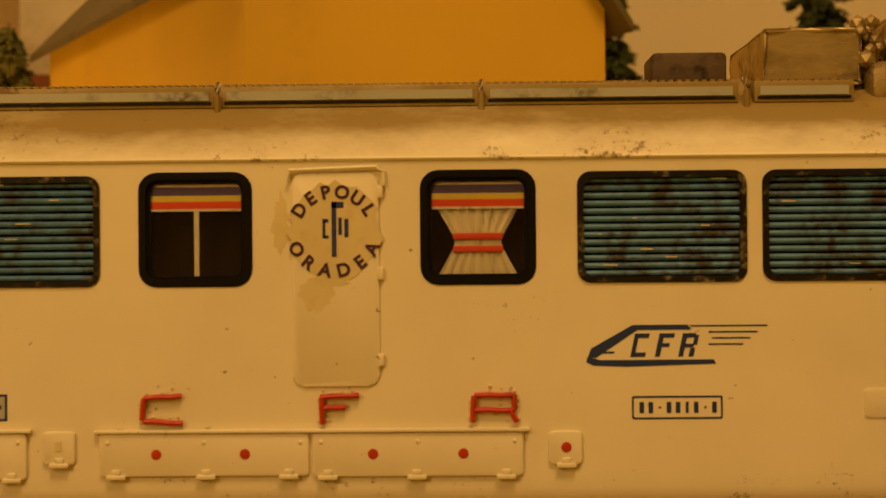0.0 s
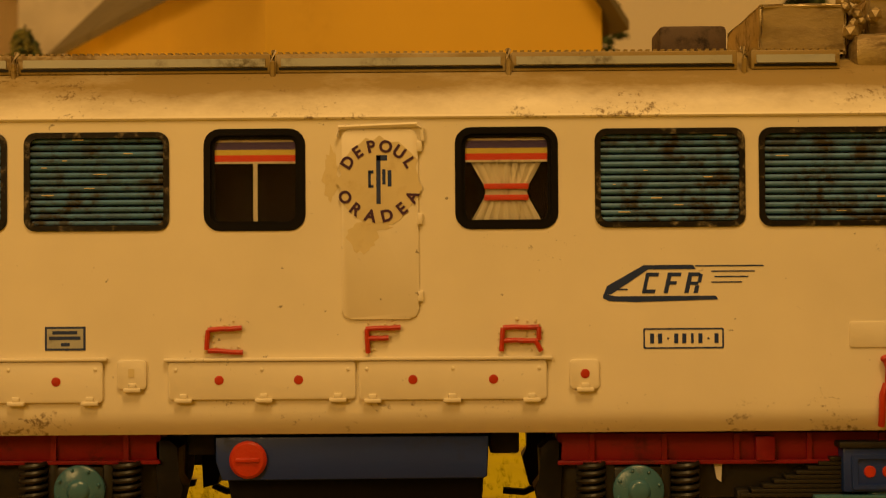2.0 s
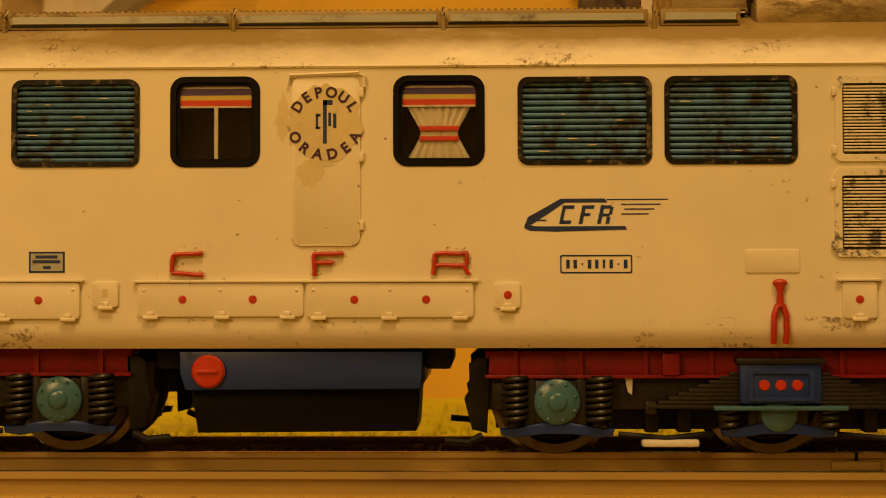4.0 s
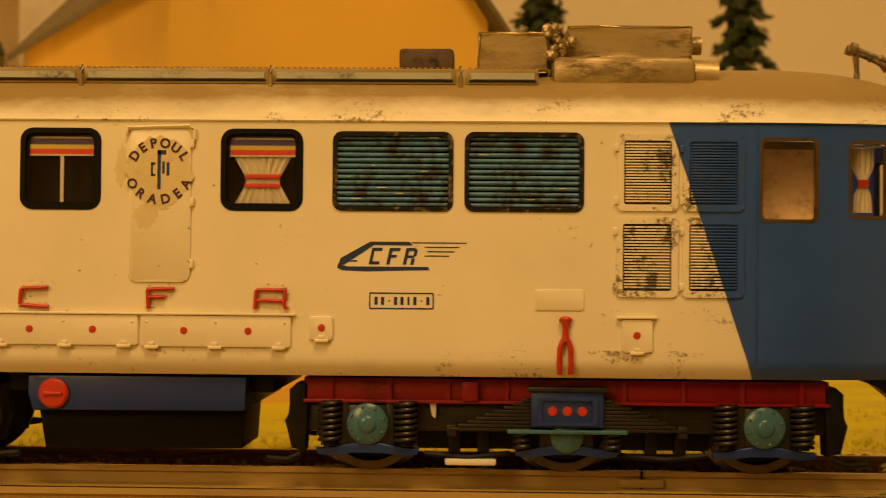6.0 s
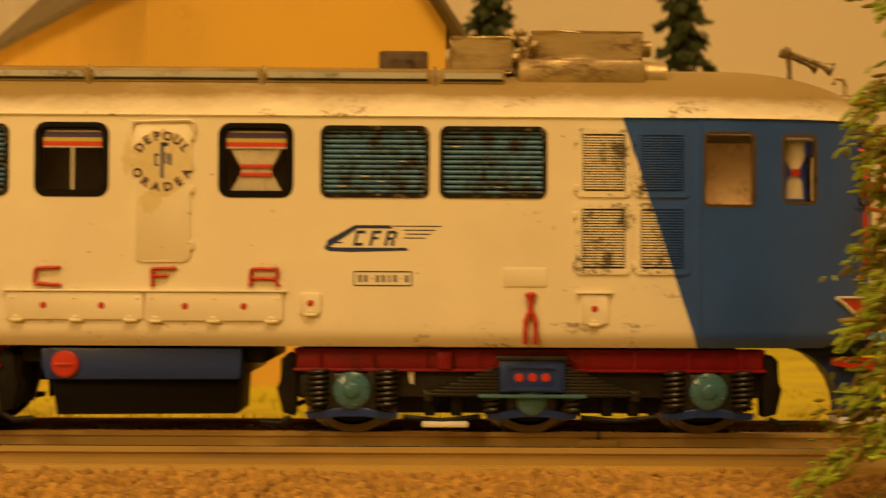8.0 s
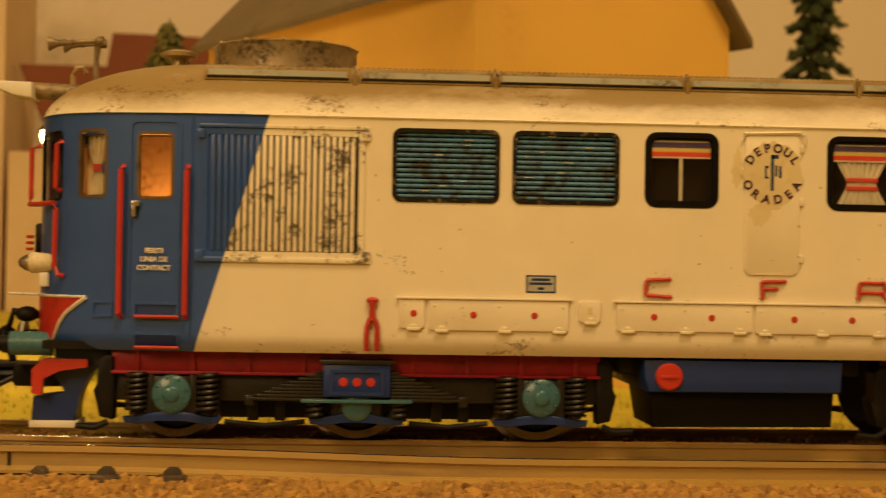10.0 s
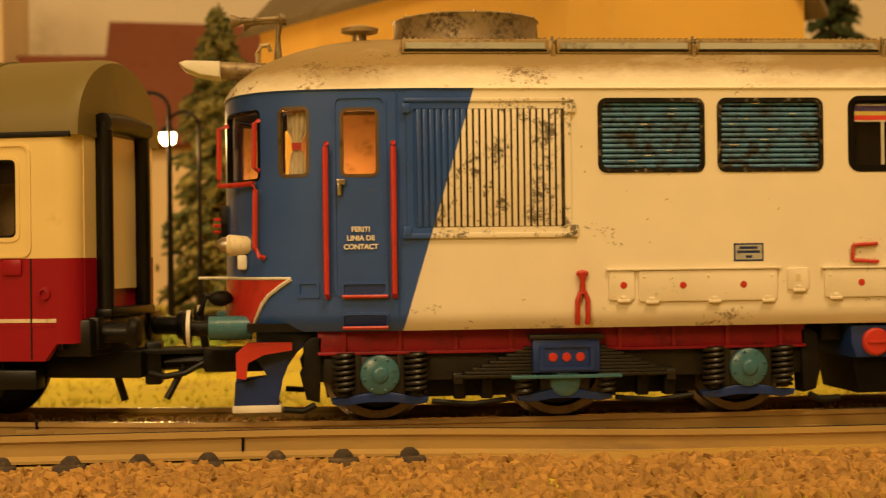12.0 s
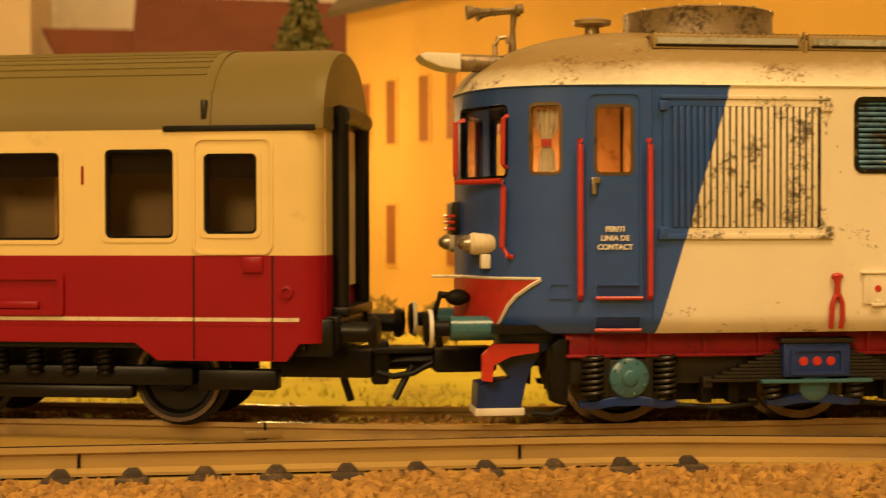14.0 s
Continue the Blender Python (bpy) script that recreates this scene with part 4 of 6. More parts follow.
for i, w in enumerate((0.62, 0.62, 0.3, 0.62, 0.62, 0.4, 0.62, 0.3, 0.62)):
    x = 24.5 + i * 0.74
    hgt = 0.08 if w == 0.3 else 0.45
    sub("panel_bar", box(BM(), x - w * 0.3, x + w * 0.3, -0.04, 0.02, 19.85 - hgt, 19.85 + hgt), M_INK, plate)
plate = part("data_panel", box(BM(), -31.4, -27.65, -0.05, 0.02, 19.1, 21.3), M_INK, loco, "small blue and white data panel")
sub("panel_ground", box(BM(), -31.2, -27.85, -0.07, 0.0, 19.3, 21.1), M_STRIP, plate)
for z, a, b in ((20.75, -30.7, -28.4), (20.25, -31.0, -28.1), (19.65, -29.9, -29.1)):
    sub("panel_bar", box(BM(), a, b, -0.09, 0.0, z - 0.16, z + 0.16), M_INK, plate)

# ---------------------------------------------------------------- engine: cab side, nose
cd = (s_at(-80.4), s_at(-74.0))
d_ob = part("cab_door", skin_ring(BM(), cd[0], cd[1], 15.4, 39.6, 1.0, 0.3, 0.2), M_BODY, loco, "blue cab door")
for row, words in enumerate(("FERITI", "LINIA DE", "CONTACT")):
    text("warning_text", words, 0.85, M_WHITE, d_ob, Matrix.Translation((-77.2 * MM, (plan(s_at(-77.2))[1] - 0.22) * MM, (23.5 - row * 1.05) * MM)) @ Matrix.Rotation(radians(-5.5), 4, "Z") @ Matrix.Rotation(radians(90), 4, "X"), bold=0.03)
sub("door_handle", box(BM(), -80.1, -79.0, 0.1, 0.9, 28.9, 29.6, 0.15), M_STEEL, d_ob, "bright metal handle")
sub("door_handle", box(BM(), -80.0, -79.5, 0.1, 0.8, 27.6, 29.2, 0.12), M_STEEL, d_ob)
for x in (-81.2, -73.2):
    s = s_at(x)
    hr = part("handrail", tube(BM(), [skin(s, 15.4, 0.1), skin(s, 15.8, 0.95), skin(s, 24, 1.0), skin(s, 33.4, 0.95), skin(s, 33.9, 0.1)], 0.36, 8), M_RED, loco, "vertical red handrail")
for z0, z1 in ((15.3, 17.2), (11.5, 13.5)):
    st = part("step_recess", skin_ring(BM(), s_at(-79.6), s_at(-73.9), z0, z1, 0.2, 0.3, 0.25), M_BODY, loco)
    sub("recess", skin_poly(BM(), [(s_at(-79.4), z0 + 0.1), (s_at(-74.1), z0 + 0.1), (s_at(-74.1), z1 - 0.1), (s_at(-79.4), z1 - 0.1)], 0.03), M_NAVY, st)
    sub("red_tread", tube(BM(), [skin(s_at(-79.4), z0 + 0.15, 0.5), skin(s_at(-76.7), z0 + 0.15, 0.55), skin(s_at(-74.0), z0 + 0.15, 0.5)], 0.24, 6), M_RED, st, "red step edge")
part("cab_hatch", skin_ring(BM(), s_at(-84.8), s_at(-82.2), 15.3, 17.3, 0.2, 0.3, 0.2), M_BODY, loco)
part("cab_corner_moulding", tube(BM(), [skin(s_at(-72.7), z, 0.0) for z in (11.6, 13.4, 25, 40)], 0.16, 6), M_BODY, loco)
part("cab_corner_moulding", tube(BM(), [skin(s_at(67.7), z, 0.0) for z in (11.6, 13.4, 25, 40)], 0.16, 6), M_BODY, loco)

for sg in (-1, 1):
    def S(x):
        return s_at(sg * x)

    red = part("nose_chevron", skin_poly(BM(), [(S(86.0), 17.5), (sg * (SMAX - 0.05), 17.5), (sg * (SMAX - 0.05), 10.9), (S(90.3), 10.9), (S(89.6), 13.2), (S(88.6), 15.3)], 0.12), M_RED, loco, "red nose panel with a white border")
    sub("white_border", tube(BM(), [skin(S(x), z, 0.15) for x, z in ((90.5, 10.9), (89.9, 12.6), (89.1, 14.5), (88.3, 15.6), (86.8, 16.8), (85.6, 17.6))], 0.26, 6), M_WHITE, red)
    sub("white_border", tube(BM(), [skin(S(x), 17.7, 0.15) for x in (85.6, 88, 90, 92, 93.4)] + [(sg * 97.4, 13.0, 17.75)], 0.2, 6), M_WHITE, red)
    # Handrails round the windscreen and nose.
    a, b = S(88.7), S(89.9)
    part("handrail", tube(BM(), [skin(S(89.2), 37.0, 0.2), skin(S(89.2), 36.6, 1.0), skin(S(89.3), 31.2, 1.0), skin(S(89.3), 30.9, 0.2)], 0.3, 8), M_RED, loco, "short red handrail beside the windscreen")
    part("handrail", tube(BM(), [skin(S(93.2), 37.0, 0.2), skin(S(93.2), 36.6, 1.4), skin(S(93.2), 30.2, 1.4), skin(S(93.0), 29.3, 1.6), skin(S(91.5), 29.2, 1.1), skin(S(89.4), 29.3, 1.0), skin(S(89.2), 28.4, 1.0), skin(S(89.4), 21.4, 0.9), skin(S(88.9), 20.4, 0.8), skin(S(88.7), 20.2, 0.2)], 0.33, 8), M_RED, loco, "red handrail bent round the nose")
    # Headlamps.
    for yy in (7.0, 27.0):
        hl = part("headlight", lathe(BM(), (sg * 91.5, yy, 21.8), (sg, 0, 0), [(0, -1), (1.1, -1), (1.35, 1.6), (1.2, 2.0), (1.05, 2.0)], 20), M_CURTAIN, loco, "white round headlight housing")
        sub("lens", lathe(BM(), (sg * 91.5, yy, 21.8), (sg, 0, 0), [(1.1, 1.9), (1.0, 2.6), (0.5, 3.3), (0, 3.5)], 20), M_STEEL, hl, "domed grey lens")
        sub("bracket", box(BM(), sg * 91.0, sg * 92.2, yy - 0.8, yy + 0.8, 18.8, 20.6, 0.2), M_WHITE, hl)
    part("nose_box", box(BM(), sg * 92.5, sg * 94.6, 14.5, 19.5, 22.8, 27.0, 0.4), M_DARK, loco)
    for z in (23.6, 24.4, 25.2):
        part("nose_rung", tube(BM(), [(sg * 94.5, 13.0, z), (sg * 95.3, 13.5, z), (sg * 95.3, 16.5, z)], 0.22, 6), M_RED, loco)
    # Visor, roof lamp and horns over the windscreen.
    part("sun_visor", prism(BM(), [(sg * 94.2, 42.9), (sg * 94.2, 44.9), (sg * 98.4, 45.0), (sg * 99.3, 44.7), (sg * 98.6, 44.0), (sg * 96.6, 43.2)], 9.0, 14.0, 0.2), M_WHITE, loco, "white lamp visor over the windscreen")
    part("lamp_tube", cyl(BM(), (sg * 88.0, 12.0, 43.9), (sg * 94.6, 12.0, 44.1), 1.1), M_FAN, loco)
    part("roof_hook", tube(BM(), [(sg * 89.5, 12, 44), (sg * 89.6, 12, 46.2), (sg * 89.2, 12, 47.2), (sg * 88.2, 12, 47.3), (sg * 87.9, 12, 46.5)], 0.34, 8), M_SILVER, loco)
    hx = 87.0 if sg < 0 else 82.5
    hn = part("roof_horn", tube(BM(), [(sg * hx, 14, 45.3), (sg * hx, 14, 48.5), (sg * (hx - 0.2), 14, 51.0)], [0.6, 0.3, 0.5], 10), M_FAN, loco, "tarnished twin air horn")
    for dy, ln in ((-1.1, 6.2), (1.1, 4.6)):
        sub("trumpet", lathe(BM(), (sg * (hx - 0.2), 14 + dy, 50.9), (sg, 0, -0.08 if sg < 0 else -0.4), [(0.62, -0.9), (0.62, -0.1), (0.3, 0.1), (0.3, ln * 0.45), (0.5, ln * 0.5), (0.3, ln * 0.55), (0.45, ln * 0.8), (1.0, ln), (0.85, ln), (0.3, ln * 0.8)], 14), M_FAN, hn)
    # Buffers, coupling, snow plough.
    for yy in (7.5, 26.5):
        bf = part("buffer", lathe(BM(), (sg * 90.5, yy, 11.6), (sg, 0, 0), [(0, 0), (1.5, 0), (1.5, 5.3), (1.25, 5.4), (0, 5.4)], 18), M_CAP, loco, "pale blue buffer housing")
        sub("shank", cyl(BM(), (sg * 95.6, yy, 11.6), (sg * 98.3, yy, 11.6), 0.95), M_DARK, bf)
        sub("buffer_head", lathe(BM(), (sg * 98.0, yy, 11.6), (sg, 0, 0), [(0, 0), (2.2, 0), (2.25, 0.4), (1.9, 0.9), (0, 1.15)], 22), M_DARK, bf, "black buffer disc with a white rim")
        sub("white_rim", lathe(BM(), (sg * 98.0, yy, 11.6), (sg, 0, 0), [(2.27, 0.0), (2.32, 0.1), (2.32, 0.4), (2.27, 0.5)], 22), M_WHITE, bf)
    part("brake_hose", tube(BM(), [(sg * 93, 12, 15), (sg * 96.5, 11.8, 15.5), (sg * 97.3, 12, 13), (sg * 96.5, 12, 9)], 0.5, 8), M_DARK, loco)
    part("valve_block", ball(BM(), (sg * 94.5, 10.5, 15.2), 1.3, 1.2, 0.8, 0.8), M_DARK, loco)
    rb = part("step_bracket", prism(BM(), [(sg * 85.6, 9.9), (sg * 91.0, 9.9), (sg * 92.4, 8.6), (sg * 92.4, 5.6), (sg * 91.2, 5.4), (sg * 91.0, 7.4), (sg * 89.0, 8.4), (sg * 85.6, 8.9)], 4.0, 5.2), M_RED, loco, "red bracket under the nose")
    part("snow_plough", prism(BM(), [(sg * 80.2, 11.2), (sg * 90, 11.2), (sg * 90, 7.5), (sg * 88.3, 5.5), (sg * 92.6, 5.0), (sg * 92.8, 2.0), (sg * 87.3, 2.0), (sg * 87.3, 3.6), (sg * 87.0, 5.2), (sg * 86.3, 7.0), (sg * 85.1, 8.7), (sg * 83.2, 10.2)], 6.0, 11.0, 0.2), M_NAVY, loco, "navy plough with a curved rear edge")
    part("plough_lip", box(BM(), sg * 87.0, sg * 93.0, 5.8, 11.2, 1.15, 2.05, 0.1), M_WHITE, loco, "worn white lower edge of the plough")
    part("draw_gear", box(BM(), sg * 89, sg * 97, 14, 20, 5.6, 8.6, 0.5), M_DARK, loco)

# ---------------------------------------------------------------- engine: roof gear
for a, b, mt in ((-71.8, -53.5, M_STRIP), (-52.5, -35.5, M_STRIP), (-34.9, -10.9, M_STRIP), (-10.4, 11.4, M_STRIP), (11.9, 33.3, M_STRIP), (34.6, 43.0, M_STRIP)):
    st = part("roof_walkway", box(BM(), a, b, 3.4, 5.2, 45.1, 46.9, 0.12), M_ROOF, loco, "narrow roof walkway with a pale edge strip")
    sub("edge_strip", box(BM(), a + 0.5, b - 0.5, 3.28, 3.5, 45.7, 46.45), mt, st)
    # Shadow line below the edge strip, built as a thin black bar.
    sub("painted_shadow_line", box(BM(), a + 0.3, b - 0.3, 3.31, 3.5, 45.35, 45.6), M_DARK, st)
    bm = BM()
    for i in range(int((b - a) / 0.7)):
        box(bm, a + 0.2 + i * 0.7, a + 0.55 + i * 0.7, 3.6, 9, 46.85, 47.1)
    sub("grating", bm, M_ROOF, st)
for x in (-34.9 - 0.3, -10.65, 11.65, 33.9, -53.0):
    part("roof_strap", tube(BM(), [(x, 3.2, 44.6), (x, 3.0, 46.0), (x, 4.0, 47.2)], 0.28, 6), M_ROOF, loco)

fan = part("roof_fan", lathe(BM(), (-62.3, 17, 46.5), (0, 0, 1), [(9.9, 0), (9.6, 1.2), (9.5, 4.0), (9.7, 4.4), (9.4, 4.6), (9.0, 4.4), (9.0, 3.5), (0, 3.4)], 48), M_FAN, loco, "round soot-stained radiator fan housing")
for i in range(12):
    a = 2 * math.pi * i / 12
    sub("rim_bolt", ball(BM(), (-62.3 + 9.5 * math.cos(a), 17 + 9.5 * math.sin(a), 51.05), 0.35, 1, 1, 0.8, 1), M_SILVER, fan)
vt = part("roof_vent", lathe(BM(), (-76.4, 16, 47.6), (0, 0, 1), [(1.3, 0), (1.0, 0.6), (0.9, 1.6), (2.4, 1.9), (2.5, 2.4), (1.2, 2.8), (0, 2.9)], 18), M_SILVER, loco, "small mushroom vent")
part("exhaust_chimney", box(BM(), 26.5, 33.0, 7, 13, 46.4, 49.9, 0.4), M_RUST, loco, "rusty rectangular exhaust stack")


def crusty(bm, seed, amp):
    bmesh.ops.subdivide_edges(bm, edges=bm.edges, cuts=3, use_grid_fill=True)
    r = random.Random(seed)
    for v in bm.verts:
        v.co += Vector((r.uniform(-amp, amp), r.uniform(-amp, amp), r.uniform(-amp, amp)))
    return bm


part("roof_equipment_box", crusty(box(BM(), 35.9, 44.2, 5.5, 22, 46.8, 51.6, 0.3), 1, 0.14), M_SILVER, loco, "dented silver roof equipment box")
part("roof_equipment_box", crusty(box(BM(), 46.5, 61.2, 6.0, 22, 48.5, 52.5, 0.3), 2, 0.14), M_SILVER, loco, "dented silver roof equipment box")
part("equipment_tray", box(BM(), 44.6, 61.4, 4.0, 24, 45.2, 48.6, 0.9), M_SILVER, loco)
part("tray_end", cyl(BM(), (57, 7.0, 46.9), (64.2, 7.0, 46.5), 2.0), M_SILVER, loco)
part("box_pipe", cyl(BM(), (60.5, 9, 50.6), (62.6, 9, 50.6), 1.1), M_SILVER, loco)
bm = BM()
r_ = random.Random(4)
for i in range(26):
    ball(bm, (r_.uniform(44.0, 47.4), r_.uniform(5.0, 9), r_.uniform(48.0, 52.2)), r_.uniform(0.4, 0.9), 1, 1, 1, 1)
tagged(part("solder_seam", bm, M_SILVER, loco, "lumpy shiny solder between the boxes"), kind="stuff")

# ---------------------------------------------------------------- engine: bogies and tank
def helix(x, y, z0, z1, r, turns, wire):
    n = int(turns * 14)
    return tube(BM(), [(x + r * math.cos(2 * math.pi * turns * i / n), y + r * math.sin(2 * math.pi * turns * i / n), z0 + (z1 - z0) * i / n) for i in range(n + 1)], wire, 6)


def wheelset(x, parent):
    w = part("wheelset", cyl(BM(), (x, 5.5, 6.3), (x, 28.5, 6.3), 1.0), M_DARK, parent)
    for y, s in ((8.4, 1), (25.6, -1)):
        wheel = sub("wheel", lathe(BM(), (x, y, 6.3), (0, s, 0), [(0, -0.9), (1.6, -0.9), (2.0, -0.3), (4.9, -0.3), (5.2, -0.8), (5.2, 1.6), (0, 1.6)], 40), M_DARK, w, "dark spokeless wheel")
        sub("tyre", lathe(BM(), (x, y, 6.3), (0, s, 0), [(5.25, -0.9), (6.2, -0.95), (6.3, -0.7), (6.3, 1.3), (7.0, 1.5), (7.0, 2.0), (5.25, 2.0)], 48), M_TYRE, w, "worn steel tyre")


def bogie(axles, sg):
    a, b, c = axles
    bg = part("bogie", BM(), M_DARK, loco, "six-wheel bogie with coil springs and red solebar")
    for x in axles:
        wheelset(x, bg)
    lo, hi = a - 8.3, c + 8.3
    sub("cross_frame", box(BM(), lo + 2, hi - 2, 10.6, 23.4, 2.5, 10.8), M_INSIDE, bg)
    for x0, x1 in ((a + 5.6, b - 5.6), (b + 5.6, c - 5.6)):
        sub("brake_rigging", box(BM(), x0, x1, 6.7, 9.5, 2.7, 8.5, 0.3), M_DARK, bg)
    for y0, y1 in ((3.2, 6.6), (27.4, 30.8)):
        near = y0 < 10
        f = -1 if near else 1
        face = y0 if near else y1
        sb = sub("solebar", box(BM(), lo + 0.8, hi - 0.8, y0, y1, 8.6, 11.25, 0.15), M_SOLE, bg, "dull red solebar with ribs")
        sub("solebar_flange", box(BM(), lo + 0.8, hi - 0.8, face + f * 0.5, face - f * 0.5, 8.35, 8.75, 0.1), M_SOLE, bg)
        for k in range(9):
            x = lo + 4 + (hi - lo - 8) * k / 8
            sub("solebar_rib", box(BM(), x - 0.25, x + 0.25, face + f * 0.35, face, 8.7, 11.2), M_SOLE, bg)
        sub("side_frame", box(BM(), lo + 0.5, hi - 0.5, y0 + 0.7, y1, 5.0, 8.5, 0.3), M_GREYFRAME, bg, "oily grey side frame")
        for x in axles:
            for dx in (-2.6, 2.6):
                sub("horn_guide", box(BM(), x + dx - 0.5, x + dx + 0.5, face + f * 0.3, face - f * 2.2, 3.4, 8.4, 0.15), M_GREYFRAME, bg)
            sub("axle_box", box(BM(), x - 2.3, x + 2.3, face + f * 0.5, face - f * 2.0, 3.6, 8.2, 0.4), M_GREYFRAME, bg)
        for x in (a, c):
            cap = sub("axle_cap", lathe(BM(), (x, face + f * 0.2, 5.95), (0, f, 0), [(0, 0), (2.4, 0), (2.4, 0.55), (2.2, 0.75), (1.1, 0.95), (0.9, 1.2), (0.75, 1.3), (0, 1.32)], 26), M_CAP, bg, "teal axle cap with a raised boss")
            if near:
                for k in range(8):
                    t = 2 * math.pi * k / 8 + 0.3
                    ball_ob = sub("cap_bolt", ball(BM(), (x + 2.0 * math.cos(t), face - 1.0, 5.95 + 2.0 * math.sin(t)), 0.2, 1, 1, 1, 1), M_CAP, bg)
            for dx in (-4.4, 4.4):
                if near:
                    sub("coil_spring", helix(x + dx, face - 0.3, 3.7, 8.5, 1.2, 7, 0.24), M_GREYFRAME, bg, "oily coil spring")
                    sub("spring_core", cyl(BM(), (x + dx, face - 0.3, 3.4), (x + dx, face - 0.3, 8.6), 0.8), M_DARK, bg)
        for x in axles:
            pts = [(x - 6.0, 3.1), (x - 5.8, 2.4), (x - 4.2, 2.15), (x - 1.5, 2.6), (x + 1.5, 2.6), (x + 4.2, 2.15), (x + 5.8, 2.4), (x + 6.0, 3.1), (x + 4.0, 3.2), (x + 1.3, 3.8), (x - 1.3, 3.8), (x - 4.0, 3.2)]
            sub("equalizer_beam", prism(BM(), pts, face + f * 0.6, face - f * 0.5, 0.15), M_NAVY, bg, "navy spring beam below the axle")
        # Middle axle: blue box with three red lamps of paint, leaf spring, teal carrier.
        bx = sub("spring_box", box(BM(), b - 4.2, b + 4.2, face + f * 1.6, face - f * 1.5, 5.8, 10.0, 0.25), M_NAVY, bg, "navy spring box with three red marks")
        sub("box_lid", box(BM(), b - 4.6, b + 4.6, face + f * 1.9, face - f * 1.5, 9.9, 10.5, 0.15), M_GREYFRAME, bg)
        if near:
            sub("box_rim", ring(BM(), rounded(b - 3.4, b + 3.4, 6.1, 9.3, 0.2, 2), rounded(b - 2.9, b + 2.9, 6.5, 8.9, 0.2, 2), face - 1.85, face - 1.5), M_NAVY, bg)
            for dx in (-1.7, 0, 1.7):
                sub("red_mark", lathe(BM(), (b + dx, face - 1.6, 7.7), (0, -1, 0), [(0.58, 0), (0.5, 0.12), (0, 0.15)], 12), M_RED, bg)
            for s2 in (-1, 1):
                for k in range(9):
                    x0, x1 = b + s2 * 4.0, b + s2 * (13.6 - k * 1.05)
                    z = 5.3 + k * 0.42
                    sub("leaf", box(BM(), min(x0, x1), max(x0, x1), face - 1.0, face + 0.6, z, z + 0.36, 0.06), M_GREYFRAME, bg)
                sub("spring_shackle", box(BM(), b + s2 * 13.3 - 0.6, b + s2 * 13.3 + 0.6, face - 0.9, face + 0.8, 4.6, 6.0, 0.2), M_GREYFRAME, bg)
            sub("carrier_bar", box(BM(), b - 6.9, b + 6.9, face - 1.9, face + 0.2, 5.1, 5.55, 0.12), M_CAP, bg)
            sub("carrier_bowl", lathe(BM(), (b, face + 0.1, 4.7), (0, -1, 0), [(0, 0), (1.9, 0), (1.9, 0.8), (1.4, 1.2), (0, 1.3)], 20), M_CAP, bg)
            for dx in (-5.2, 5.2):
                sub("coil_spring", helix(b + dx, face - 0.3, 3.0, 5.2, 0.9, 3, 0.28), M_GREYFRAME, bg)
        for x, e in ((lo, -1), (hi, 1)):
            sub("end_plate", prism(BM(), [(x, 10.6), (x + e * 0.9, 9.8), (x + e * 0.8, 7.0), (x + e * 1.4, 6.2), (x + e * 0.6, 3.0), (x - e * 1.0, 2.6), (x - e * 1.4, 10.6)], y0, y1, 0.15), M_DARK, bg)
            sub("end_hook", tube(BM(), [(x - e * 0.5, face + f * 0.3, 2.4), (x + e * 1.0, face + f * 0.4, 1.7), (x + e * 3.4, face + f * 0.4, 1.9)], 0.4, 8), M_DARK, bg)
    # Brake gear between the wheels.
    for x in ((a + b) / 2, (b + c) / 2):
        for dx in (-2.2, 1.2):
            sub("brake_hanger", box(BM(), x + dx, x + dx + 1.4, 4.0, 6.0, 2.6, 8.4, 0.15), M_DARK, bg)
        sub("brake_pipe", tube(BM(), [(x - 5, 4.4, 2.4), (x, 4.0, 2.0), (x + 5, 4.4, 2.5)], 0.35, 6), M_DARK, bg)
    return bg


bogie((-75.0, -52.1, -28.9), -1).location.z -= 0.1 * MM
right_bogie = bogie((23.45, 46.5, 69.2), 1)
right_bogie.location.z -= 0.4 * MM
sub("slipper_plate", box(BM(), 32.4, 38.4, 3.6, 5.0, 1.1, 1.9, 0.25), M_WHITE, right_bogie, "pale pickup shoe")
sub("white_tag", prism(BM(), [(30.6, 8.4), (31.4, 8.4), (31.3, 6.6), (30.9, 6.9)], 3.2, 3.5), M_WHITE, right_bogie)
sub("solebar_block", box(BM(), 34.4, 36.2, 2.2, 3.4, 8.7, 11.0, 0.15), M_SOLE, right_bogie)

tank = part("fuel_tank", prism(BM(), [(-16.0, 10.9), (9.5, 10.9), (9.3, 7.1), (8.9, 6.9), (-15.4, 6.8), (-16.0, 8.6)], 1.6, 31.8, 0.3), M_NAVY, loco, "navy fuel tank with a black sump")
sub("sump", prism(BM(), [(-15.2, 6.9), (9.0, 6.9), (8.7, 2.4), (-14.4, 2.2)], 3.4, 16.0, 0.3), M_BLACK, tank, "matt black lower tank")
filler = sub("filler_cap", lathe(BM(), (-12.9, 1.6, 8.8), (0, -1, 0), [(0, 0), (1.75, 0), (1.75, 0.35), (1.5, 0.6), (0, 0.65)], 24), M_RED, tank, "red round filler cap")
sub("cap_bar", box(BM(), -14.0, -11.8, 0.75, 1.1, 8.6, 9.0, 0.1), M_RED, tank)
part("underframe_box", box(BM(), 9.6, 12.4, 4, 30, 8.9, 11.2, 0.3), M_DARK, loco)
part("underframe_box", box(BM(), -19.0, -16.3, 4, 30, 8.9, 11.2, 0.3), M_DARK, loco)

